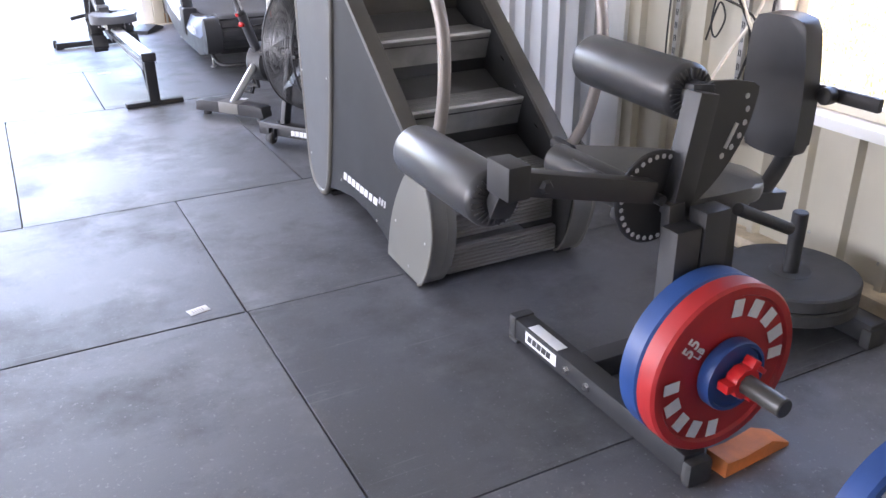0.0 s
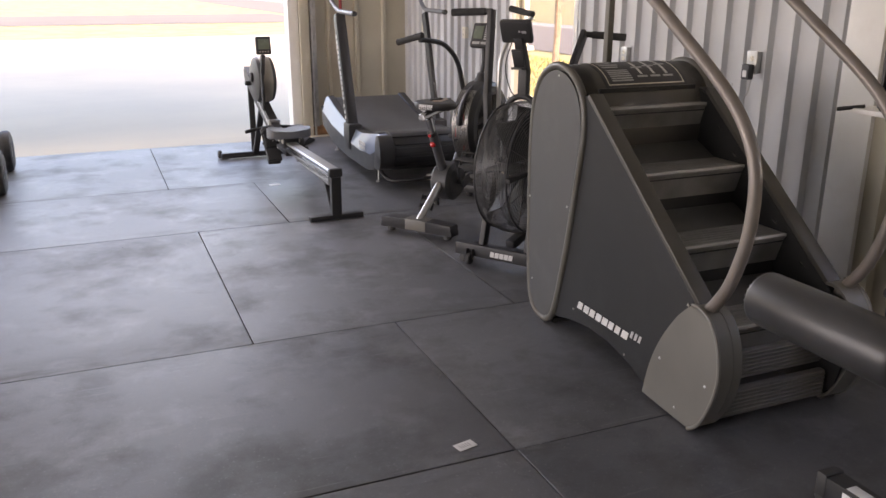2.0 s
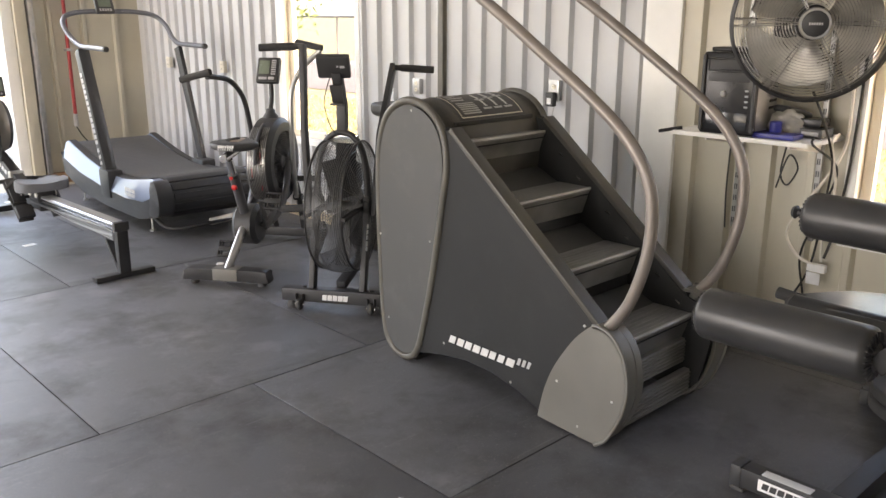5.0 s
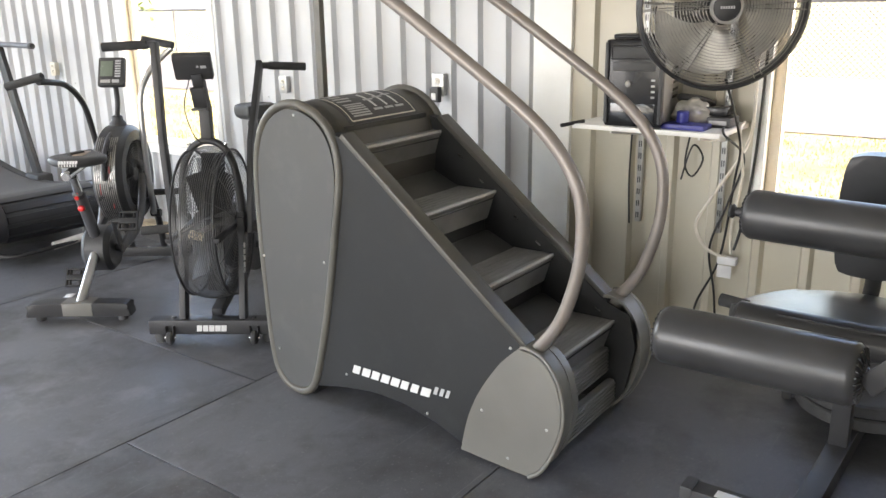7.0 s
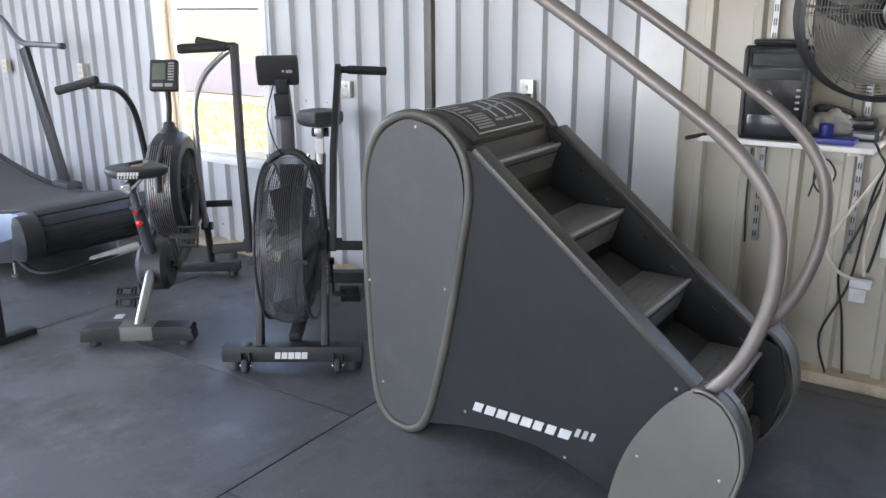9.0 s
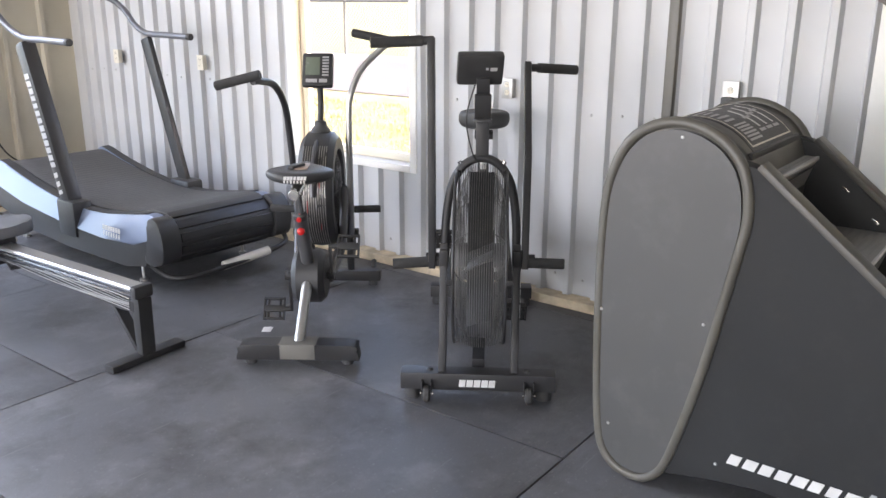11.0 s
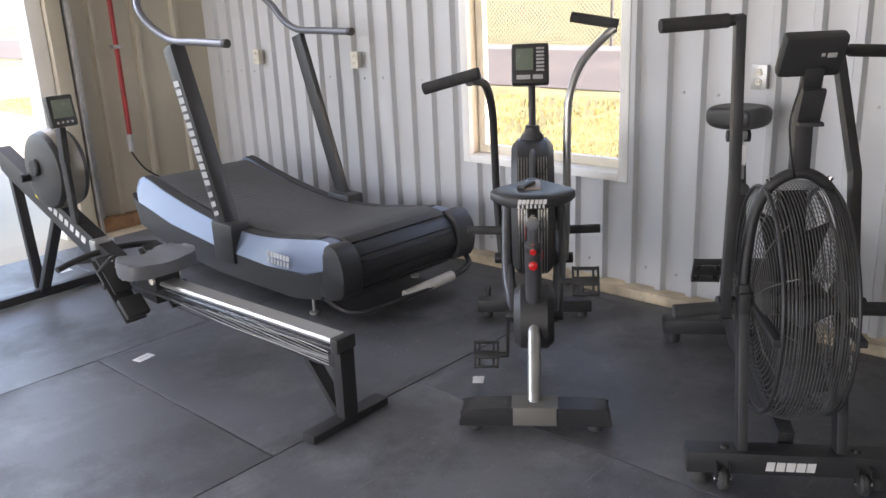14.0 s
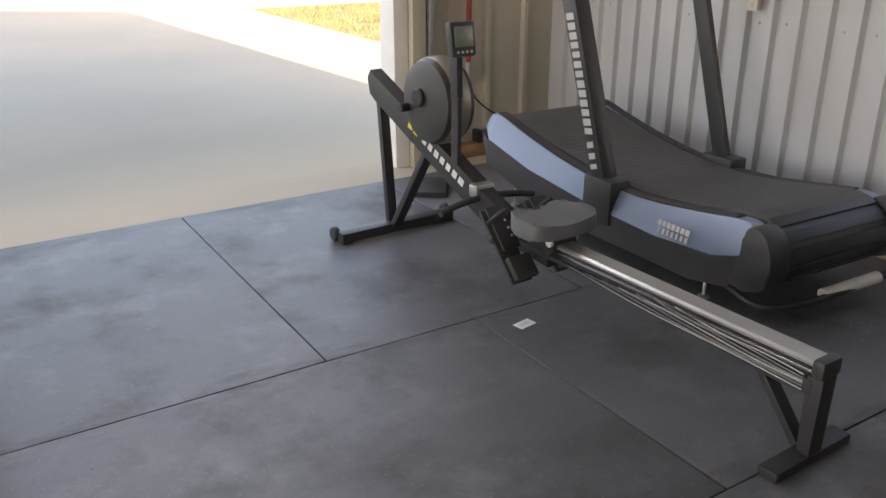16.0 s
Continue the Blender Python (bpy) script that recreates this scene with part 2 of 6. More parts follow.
M = {
    "mat": rubber_mat_material(),
    "concrete": mat("pale_concrete", (0.52, 0.445, 0.325), 0.85, vary=0.06, scale=0.5, bump=0.3, grain=60, stain=0.15, stain_color=(0.38, 0.325, 0.24)),
    "slab": mat("interior_concrete", (0.32, 0.30, 0.27), 0.7, vary=0.15, scale=1.2, bump=0.2, grain=80),
    "grass": mat("dry_grass", (0.27, 0.245, 0.095), 0.9, vary=0.3, scale=1.4, bump=0.5, grain=40, tint=(0.40, 0.345, 0.16), stain=0.4, stain_color=(0.26, 0.25, 0.08)),
    "road": mat("worn_grey_road", (0.135, 0.115, 0.098), 0.9, vary=0.1, scale=0.4, bump=0.3, grain=40),
    "gravel": mat("pale_gravel", (0.22, 0.21, 0.20), 0.9, vary=0.4, scale=14, bump=0.8, grain=60),
    "white_wall": mat("white_ribbed_steel", (0.51, 0.52, 0.53), 0.38, vary=0.04, scale=2.0, bump=0.05, grain=60, spread=0.06, stain=0.16, stain_color=(0.55, 0.52, 0.46)),
    "beige_wall": mat("weathered_beige_steel", (0.475, 0.44, 0.355), 0.4, vary=0.09, scale=1.6, bump=0.05, grain=60, stain=0.4, stain_color=(0.46, 0.42, 0.33)),
    "trim_white": mat("white_trim_paint", (0.78, 0.77, 0.74), 0.45, vary=0.05, scale=3, stain=0.15, stain_color=(0.58, 0.54, 0.46)),
    "trim_cream": mat("cream_window_vinyl", (0.72, 0.66, 0.54), 0.45, vary=0.05, scale=3),
    "wood_plate": mat("pale_timber", (0.50, 0.42, 0.30), 0.75, vary=0.25, scale=9, bump=0.3, grain=120, stain=0.4),
    "wood_red": mat("reddish_timber", (0.27, 0.15, 0.08), 0.75, vary=0.25, scale=9, bump=0.3, grain=120, stain=0.4),
    "wood_post": mat("tan_weathered_board", (0.30, 0.195, 0.115), 0.85, vary=0.2, scale=5, bump=0.5, grain=90, stain=0.5, stain_color=(0.22, 0.14, 0.08)),
    "ceiling": mat("grey_ceiling_insulation", (0.62, 0.61, 0.58), 0.8, vary=0.06, scale=1.5),
    "black": mat("black_powder_coat", (0.023, 0.023, 0.024), 0.48, spec=0.4, vary=0.12, scale=6, bump=0.12, grain=600, spread=0.05, stain=0.12, stain_color=(0.05, 0.048, 0.045)),
    "black_sat": mat("satin_black_steel", (0.028, 0.028, 0.0295), 0.44, spec=0.42, vary=0.12, scale=5, bump=0.05, grain=500, spread=0.04, stain=0.1, stain_color=(0.065, 0.064, 0.062)),
    "plastic": mat("black_plastic", (0.036, 0.036, 0.037), 0.48, vary=0.12, scale=8, bump=0.2, grain=900, spread=0.05, stain=0.12, stain_color=(0.055, 0.052, 0.05)),
    "vinyl": mat("black_vinyl", (0.030, 0.030, 0.031), 0.33, vary=0.2, scale=5, bump=0.12, grain=650, spread=0.05, stain=0.15, stain_color=(0.045, 0.044, 0.043)),
    "foam": mat("black_foam_grip", (0.030, 0.030, 0.030), 0.8, vary=0.3, scale=20, bump=0.5, grain=700),
    "rubber": mat("black_rubber", (0.034, 0.034, 0.034), 0.65, vary=0.3, scale=20, bump=0.3, grain=300),
    "stair_panel": mat("charcoal_textured_panel", (0.020, 0.0212, 0.0225), 0.6, spec=0.26, vary=0.12, scale=3, bump=0.25, grain=700, stain=0.25, stain_color=(0.045, 0.045, 0.046)),
    "stair_grey": mat("mid_grey_panel", (0.068, 0.069, 0.069), 0.5, vary=0.06, scale=2.5, bump=0.08, grain=400, stain=0.12, stain_color=(0.2, 0.2, 0.2)),
    "stair_trim": mat("warm_grey_moulding", (0.095, 0.09, 0.077), 0.42, vary=0.12, scale=5, bump=0.1, grain=500, stain=0.2, stain_color=(0.2, 0.19, 0.17)),
    "stair_flange": mat("dark_warm_grey_moulding", (0.062, 0.058, 0.050), 0.45, vary=0.12, scale=5, bump=0.1, grain=500),
    "foot_grey": mat("silver_grey_moulding", (0.145, 0.14, 0.125), 0.42, vary=0.08, scale=4, bump=0.06, grain=400),
    "rail": mat("taupe_metallic_tube", (0.24, 0.21, 0.19), 0.42, metal=0.3, vary=0.1, scale=7, spread=0.08, stain=0.2, stain_color=(0.17, 0.15, 0.13)),
    "step": mat("dark_step_plastic", (0.165, 0.163, 0.156), 0.42, vary=0.25, scale=7, bump=0.15, grain=300, stain=0.4, stain_color=(0.23, 0.225, 0.21)),
    "step_dark": mat("black_inner_plastic", (0.022, 0.022, 0.022), 0.5, vary=0.15, scale=7, bump=0.15, grain=300, spec=0.4),
    "step_mid": mat("dark_grey_step_plastic", (0.055, 0.055, 0.053), 0.45, vary=0.2, scale=7, bump=0.15, grain=300, stain=0.3, stain_color=(0.10, 0.098, 0.09)),
    "bar_grey": mat("blue_grey_satin_tube", (0.15, 0.155, 0.175), 0.36, metal=0.35, vary=0.08, scale=6, spread=0.05),
    "frame_grey": mat("dark_silver_frame_paint", (0.085, 0.085, 0.09), 0.34, metal=0.35, vary=0.1, scale=6, spread=0.05),
    "tan_alu": mat("dull_tan_metal", (0.26, 0.235, 0.20), 0.38, metal=0.35, vary=0.1, scale=8),
    "alu": mat("brushed_aluminium", (0.46, 0.46, 0.45), 0.36, metal=0.85, vary=0.05, scale=4, spread=0.03),
    "rail_dark": mat("dark_polished_rail", (0.10, 0.10, 0.105), 0.2, metal=0.8, vary=0.3, scale=10, spread=0.08),
    "chrome": mat("polished_steel", (0.68, 0.67, 0.65), 0.18, metal=1.0, vary=0.08, scale=14, spread=0.06),
    "wire": mat("dark_steel_wire", (0.10, 0.10, 0.10), 0.35, metal=0.3, vary=0.2, scale=20),
    "fan_wire": mat("dull_chrome_wire", (0.34, 0.33, 0.31), 0.32, metal=0.85, vary=0.2, scale=20),
    "fan_blade": mat("worn_aluminium_blade", (0.50, 0.48, 0.44), 0.36, metal=0.75, vary=0.15, scale=9, stain=0.4, stain_color=(0.2, 0.18, 0.15)),
    # silver fairing; the blue of reflected sky is mixed into its base colour
    "silver_sky": mat("silver_fairing_sky_tint", (0.205, 0.25, 0.345), 0.48, metal=0.2, vary=0.02, scale=2, spread=0.02, coat=0.2),
    "belt": mat("ribbed_running_belt", (0.066, 0.066, 0.066), 0.58, vary=0.25, scale=9, bump=0.5, grain=260, stain=0.35, stain_color=(0.06, 0.058, 0.055)),
    "grey_seat": mat("grey_moulded_seat", (0.12, 0.124, 0.132), 0.48, vary=0.12, scale=9, bump=0.15, grain=500),
    "white_grip": mat("off_white_grip", (0.58, 0.56, 0.52), 0.6, vary=0.1, scale=15, stain=0.3, stain_color=(0.38, 0.36, 0.33)),
    "white_ink": mat("white_ink", (0.60, 0.60, 0.59), 0.55, vary=0.05, scale=20),
    "grey_ink": mat("light_grey_ink", (0.42, 0.42, 0.42), 0.55, vary=0.05, scale=20),
    "yellow": mat("yellow_ink", (0.62, 0.52, 0.03), 0.5, vary=0.05, scale=20),
    "red": mat("red_urethane", (0.35, 0.018, 0.018), 0.42, vary=0.12, scale=9, bump=0.06, grain=300, stain=0.25, stain_color=(0.26, 0.03, 0.028)),
    "blue": mat("blue_urethane", (0.018, 0.058, 0.20), 0.42, vary=0.12, scale=9, bump=0.06, grain=300, stain=0.25, stain_color=(0.03, 0.07, 0.17)),
    "red_plastic": mat("bright_red_plastic", (0.62, 0.02, 0.02), 0.32, vary=0.08, scale=15),
    "red_pipe": mat("red_painted_pipe", (0.32, 0.03, 0.03), 0.45, vary=0.12, scale=9),
    "orange": mat("orange_urethane", (0.62, 0.19, 0.05), 0.6, vary=0.15, scale=12, bump=0.2, grain=200, stain=0.3),
    "paper": mat("white_paper_label", (0.74, 0.74, 0.73), 0.7, vary=0.05, scale=30),
    "shelf": mat("white_melamine", (0.74, 0.72, 0.68), 0.45, vary=0.05, scale=6),
    "pc_grey": mat("grey_computer_steel", (0.30, 0.29, 0.27), 0.5, vary=0.06, scale=8),
    "pc_gloss": mat("glossy_black_plastic", (0.010, 0.010, 0.011), 0.25, spec=0.3, vary=0.2, scale=10, spread=0.05),
    "bag": mat("grey_plastic_bag", (0.42, 0.40, 0.36), 0.4, vary=0.15, scale=20),
    "blue_plastic": mat("deep_blue_plastic", (0.02, 0.025, 0.19), 0.4, vary=0.1, scale=20),
    "cable_white": mat("white_cable", (0.62, 0.58, 0.50), 0.5, vary=0.1, scale=20),
    "cable_black": mat("black_cable", (0.015, 0.015, 0.015), 0.5, vary=0.1, scale=20),
    "galv": mat("galvanised_steel", (0.42, 0.42, 0.41), 0.42, metal=0.7, vary=0.15, scale=12),
    "outlet": mat("ivory_outlet", (0.66, 0.62, 0.52), 0.45, vary=0.05, scale=20),
    "lcd": mat("grey_green_display", (0.16, 0.19, 0.15), 0.2, vary=0.06, scale=30),
    "screen": mat("dark_display", (0.02, 0.022, 0.024), 0.12, vary=0.06, scale=30, spread=0.03),
    "bark": mat("grey_brown_bark", (0.15, 0.11, 0.08), 0.9, vary=0.3, scale=12, bump=0.8, grain=60),
    "leaf": mat("green_leaf", (0.07, 0.12, 0.025), 0.6, vary=0.4, scale=3, tint=(0.16, 0.19, 0.05)),
    "dust": mat("grey_dust_scuff", (0.15, 0.15, 0.15), 0.8, vary=0.2, scale=12),
    # brown of a reflection on the black saddle, put into a colour
    "brown": mat("brown_saddle_sheen", (0.30, 0.22, 0.17), 0.45, vary=0.2, scale=15),
    "fence": mat("dull_fence_wire", (0.09, 0.09, 0.09), 0.6, vary=0.1, scale=5),
    "straw": mat("yellow_green_grass_blades", (0.27, 0.255, 0.07), 0.8, vary=0.35, scale=2, tint=(0.48, 0.38, 0.14)),
    "earth": mat("tan_bare_earth", (0.20, 0.15, 0.06), 0.95, vary=0.25, scale=1.5, bump=0.6, grain=40),
}
glass = bpy.data.materials.new("window_glass")
glass.use_nodes = True
gb = glass.node_tree.nodes["Principled BSDF"]
gb.inputs["Transmission Weight"].default_value, gb.inputs["Roughness"].default_value, gb.inputs["IOR"].default_value = 1.0, 0.0, 1.01
M["glass"] = glass

# ---- building tools ----
V = Vector
WORLD_BUILT = {}


def thing(name, m=None, label="", category="", group="", kind="", base=None):
    """A top-level thing: an Empty at its base. With base, its parts are written in world metres; otherwise in its own frame."""
    ob = new(name)
    ob.empty_display_size = 0.05
    if base is not None:
        ob.matrix_basis = Matrix.Translation(base)
        WORLD_BUILT[ob.name] = V(base)
    else:
        ob.matrix_basis = m
    return tagged(ob, label, category, group, kind)


def finish(name, bm, material, sharp=38):
    bmesh.ops.recalc_face_normals(bm, faces=bm.faces)
    me = bpy.data.meshes.new(name)
    bm.to_mesh(me)
    bm.free()
    me.polygons.foreach_set("use_smooth", [True] * len(me.polygons))
    me.set_sharp_from_angle(angle=radians(sharp))
    me.materials.append(material)
    return me


def part(name, bm, material, parent=None, label="", sharp=38):
    """Links a bmesh as ONE mesh object under a thing or a part."""
    if parent is not None:
        root = parent
        while root.parent:
            root = root.parent
        if root.name in WORLD_BUILT:
            bm.transform(Matrix.Translation(-WORLD_BUILT[root.name]))
    if name == "name_blocks":
        co = [v.co.copy() for v in bm.verts]
        bm.free()
        for i in range(0, len(co), 8):
            b = bmesh.new()
            q = [b.verts.new(c) for c in co[i:i + 8]]
            for f in ((0, 1, 2, 3), (4, 5, 6, 7), (0, 1, 5, 4), (1, 2, 6, 5), (2, 3, 7, 6), (3, 0, 4, 7)):
                b.faces.new([q[k] for k in f])
            ob = new("printed_block", finish("printed_block", b, material, sharp))
            ob.parent = parent
        return tagged(ob, label)
    ob = new(name, finish(name, bm, material, sharp))
    ob.parent = parent
    return tagged(ob, label)


def solo(name, bm, material, label, category, kind="", group="", sharp=38):
    """A thing that is one mesh, with its origin in the middle of its base."""
    lo = [min(v.co[i] for v in bm.verts) for i in range(3)]
    hi = [max(v.co[i] for v in bm.verts) for i in range(3)]
    c = V(((lo[0] + hi[0]) / 2, (lo[1] + hi[1]) / 2, lo[2]))
    bm.transform(Matrix.Translation(-c))
    ob = new(name, finish(name, bm, material, sharp))
    ob.location = c
    return tagged(ob, label, category, group, kind)


def join(bm, tmp, m=None):
    if m is not None:
        tmp.transform(m)
    me = bpy.data.meshes.new("tmp")
    tmp.to_mesh(me)
    tmp.free()
    bm.from_mesh(me)
    bpy.data.meshes.remove(me)
    return bm


def box(lo, hi, bev=0.004, bm=None, m=None, seg=2):
    t = bmesh.new()
    bmesh.ops.create_cube(t, size=1.0)
    c, s = (V(lo) + V(hi)) / 2, V(hi) - V(lo)
    for v in t.verts:
        v.co = V((v.co.x * s.x, v.co.y * s.y, v.co.z * s.z)) + c
    if bev:
        bmesh.ops.bevel(t, geom=t.edges[:], offset=min(bev, 0.45 * min(abs(x) for x in s)), segments=seg, profile=0.6, affect="EDGES")
    return join(bm if bm is not None else bmesh.new(), t, m)


def frame_between(p0, p1, up=(0, 0, 1)):
    d = (V(p1) - V(p0)).normalized()
    u = V(up)
    if abs(d.dot(u)) > 0.98:
        u = V((0, 1, 0)) if abs(d.y) < 0.9 else V((1, 0, 0))
    x = u.cross(d).normalized()
    y = d.cross(x)
    return Matrix((( x.x, y.x, d.x, p0[0]), (x.y, y.y, d.y, p0[1]), (x.z, y.z, d.z, p0[2]), (0, 0, 0, 1)))


def bar(p0, p1, w, h, bm=None, bev=0.004, up=(0, 0, 1)):
    """A rectangular tube from p0 to p1: w across, h along up."""
    n = (V(p1) - V(p0)).length
    return box((-w / 2, -h / 2, 0), (w / 2, h / 2, n), bev, bm, frame_between(p0, p1, up))


def lathe(profile, m=None, seg=32, bm=None):
    """Turns a profile of (radius, height) round z."""
    t = bmesh.new()
    rings = []
    for r, h in profile:
        if r < 1e-5:
            rings.append([t.verts.new((0, 0, h))])
        else:
            rings.append([t.verts.new((r * math.cos(a), r * math.sin(a), h)) for a in (2 * math.pi * i / seg for i in range(seg))])
    for a, b in zip(rings, rings[1:]):
        for i in range(seg):
            j = (i + 1) % seg
            q = [a[i % len(a)], a[j % len(a)], b[j % len(b)], b[i % len(b)]]
            q = list(dict.fromkeys(q))
            if len(q) > 2:
                t.faces.new(q)
    return join(bm if bm is not None else bmesh.new(), t, m)


def rod(p0, p1, r, bm=None, seg=16, r2=None, bev=0.0):
    n = (V(p1) - V(p0)).length
    r2 = r if r2 is None else r2
    b = min(bev or r * 0.12, n * 0.3)
    return lathe([(0, 0), (r - b, 0), (r, b), (r2, n - b), (r2 - b, n), (0, n)], frame_between(p0, p1), seg, bm)


def curve_points(pts, n=6, closed=False):
    pts = [V(p) for p in pts]
    out, k = [], len(pts)
    for i in range(k if closed else k - 1):
        g = (lambda j: pts[j % k]) if closed else (lambda j: pts[max(0, min(k - 1, j))])
        a, b, c, d = g(i - 1), g(i), g(i + 1), g(i + 2)
        for s in range(n):
            t = s / n
            out.append(0.5 * (2 * b + (c - a) * t + (2 * a - 5 * b + 4 * c - d) * t * t + (3 * b - a - 3 * c + d) * t ** 3))
    if not closed:
        out.append(pts[-1])
    return out


def tube(pts, r, bm=None, seg=10, n=6, closed=False, straight=False):
    """A round tube along a smooth line through pts."""
    p = [V(q) for q in pts] if straight else curve_points(pts, n, closed)
    t = bmesh.new()
    k = len(p)
    rings, x = [], None
    for i in range(k):
        d = (p[(i + 1) % k] - p[i - 1]) if closed else (p[min(i + 1, k - 1)] - p[max(i - 1, 0)])
        d.normalize()
        if x is None:
            x = d.orthogonal().normalized()
        x = (x - d * x.dot(d)).normalized()
        y = d.cross(x)
        rings.append([t.verts.new(p[i] + (x * math.cos(a) + y * math.sin(a)) * r) for a in (2 * math.pi * j / seg for j in range(seg))])
    for i in range(k if closed else k - 1):
        a, b = rings[i], rings[(i + 1) % k]
        for j in range(seg):
            t.faces.new((a[j], a[(j + 1) % seg], b[(j + 1) % seg], b[j]))
    if not closed:
        t.faces.new(rings[0])
        t.faces.new(rings[-1])
    return join(bm if bm is not None else bmesh.new(), t)


def prism(outline, lo, hi, axis="x", bm=None, bev=0.0, m=None):
    """A flat outline drawn out from lo to hi along an axis. For x the outline is (y, z), for y (x, z), for z (x, y)."""
    put = {"x": lambda a, b, h: (h, a, b), "y": lambda a, b, h: (a, h, b), "z": lambda a, b, h: (a, b, h)}[axis]
    t = bmesh.new()
    a = [t.verts.new(put(p[0], p[1], lo)) for p in outline]
    b = [t.verts.new(put(p[0], p[1], hi)) for p in outline]
    k = len(outline)
    caps = [t.faces.new(a), t.faces.new(b)]
    for i in range(k):
        t.faces.new((a[i], a[(i + 1) % k], b[(i + 1) % k], b[i]))
    if bev:
        edges = {e for f in caps for e in f.edges}
        bmesh.ops.bevel(t, geom=list(edges), offset=bev, segments=2, profile=0.6, affect="EDGES")
    bmesh.ops.triangulate(t, faces=[f for f in t.faces if len(f.verts) > 4])
    return join(bm if bm is not None else bmesh.new(), t, m)


def smooth2(pts, n=4, closed=True):
    return [(p.x, p.y) for p in curve_points([(a, b, 0) for a, b in pts], n, closed)]


def marks(count, h, pitch, depth, slant=0.2, bold=0.62, seed=1):
    """A row of plain slanted blocks in place of a maker's name, in the x-z plane, facing -y, from x = 0."""
    rnd = random.Random(seed)
    bm = bmesh.new()
    for i in range(count):
        x0, w = i * pitch, pitch * bold * rnd.uniform(0.86, 1.1)
        prism([(x0, 0), (x0 + w, 0), (x0 + w + slant * h, h), (x0 + slant * h, h)], -depth, 0, "y", bm)
    return bm


def words(text, size, depth=0.002):
    """Raised letters in the x-z plane, facing -y, centred."""
    cu = bpy.data.curves.new("words", "FONT")
    cu.body, cu.size, cu.extrude, cu.align_x, cu.align_y, cu.resolution_u = text, size, depth, "CENTER", "CENTER", 3
    ob = new("words", cu)
    me = bpy.data.meshes.new_from_object(ob.evaluated_get(bpy.context.evaluated_depsgraph_get()))
    bpy.data.objects.remove(ob)
    bpy.data.curves.remove(cu)
    bm = bmesh.new()
    bm.from_mesh(me)
    bpy.data.meshes.remove(me)
    bm.transform(pose(0, 0, 0, 90))
    return bm

# ---- setting ----
XE, YN, XW, YS, H = 2.60, 9.35, -7.5, -4.0, 3.5      # wall faces and ceiling
W1, W2, SILL, HEAD = (1.43, 2.43), (5.81, 6.81), 0.57, 2.05
DOOR = (-2.25, 1.42, 2.95)


def ribbed(a0, a1, z0, z1, face, into, axis, pitch, bm, start=0.0, top=0.030, slope=0.013, depth=0.030, back=0.03):
    """A sheet of pressed steel with upright ribs that stand out towards the room."""
    ribs = []
    k = math.floor((a0 - start) / pitch)
    while start + k * pitch < a1:
        c = start + k * pitch
        for o, d in ((-top / 2 - slope, 0), (-top / 2, depth), (top / 2, depth), (top / 2 + slope, 0)):
            if a0 < c + o < a1:
                ribs.append((c + o, d))
        k += 1
    line = [(a0, 0.0)] + ribs + [(a1, 0.0)]
    outline = [(a, face + into * d) for a, d in line] + [(a1, face - into * back), (a0, face - into * back)]
    if axis == "y":
        outline = [(p, a) for a, p in outline]
    prism(outline, z0, z1, "z", bm)


def wall_with_openings(name, axis, face, into, span, height, holes, pitch, material, label, start):
    bm = bmesh.new()
    edges = sorted({span[0], span[1], *(h[0] for h in holes), *(h[1] for h in holes)})
    for a, b in zip(edges, edges[1:]):
        hole = [h for h in holes if h[0] <= a and b <= h[1]]
        if hole:
            if hole[0][2] > 0.01:
                ribbed(a, b, 0.045, hole[0][2], face, into, axis, pitch, bm, start)
            ribbed(a, b, hole[0][3], height, face, into, axis, pitch, bm, start)
        else:
            ribbed(a, b, 0.045, height, face, into, axis, pitch, bm, start)
    ob = new(name, finish(name, bm, material, 20))
    return tagged(ob, label, "wall", kind="structure")


def setting(name, bm, material, label, category, parent=None):
    ob = new(name, finish(name, bm, material))
    ob.parent = parent
    return tagged(ob, label, category, kind="structure")


# east wall: beige sheets south of the white trim board, white sheets north of it
wall_with_openings("wall_east_beige", "y", XE, -1, (YS, 3.30), H, [(W1[0], W1[1], SILL, HEAD)], 0.2, M["beige_wall"], "weathered beige ribbed steel wall sheets", 2.60)
wall_with_openings("wall_east_white", "y", XE, -1, (3.50, YN), H, [(W2[0], W2[1], SILL, HEAD)], 0.1625, M["white_wall"], "white ribbed steel wall sheets with narrow upright ribs", 6.914)
setting("wall_east_board", box((XE - 0.024, 3.30, 0.045), (XE + 0.03, 3.4995, H), 0.003), M["trim_white"], "flat white painted board between the wall sheets", "wall")
wall_with_openings("wall_north", "x", YN, -1, (XW, XE + 0.03), H, [(DOOR[0], DOOR[1], 0.0, DOOR[2])], 0.305, M["beige_wall"], "beige ribbed steel wall beside a wide door opening", 2.05)
# unseen wall; its two openings are assumed, to go with the fill lamps
wall_with_openings("wall_west", "y", XW, 1, (YS, YN), H, [(-0.6, 3.2, 0.0, 2.9), (4.6, 9.0, 0.0, 2.9)], 0.305, M["white_wall"], "unseen white ribbed steel wall with two openings added for light", 0.1)
wall_with_openings("wall_south", "x", YS, 1, (XW, XE + 0.03), H, [], 0.305, M["white_wall"], "white ribbed steel wall", 0.1)
setting("ceiling", box((XW - 0.1, YS - 0.1, H), (XE + 0.12, YN + 0.12, H + 0.12), 0.0), M["ceiling"], "pale grey insulated ceiling", "ceiling")
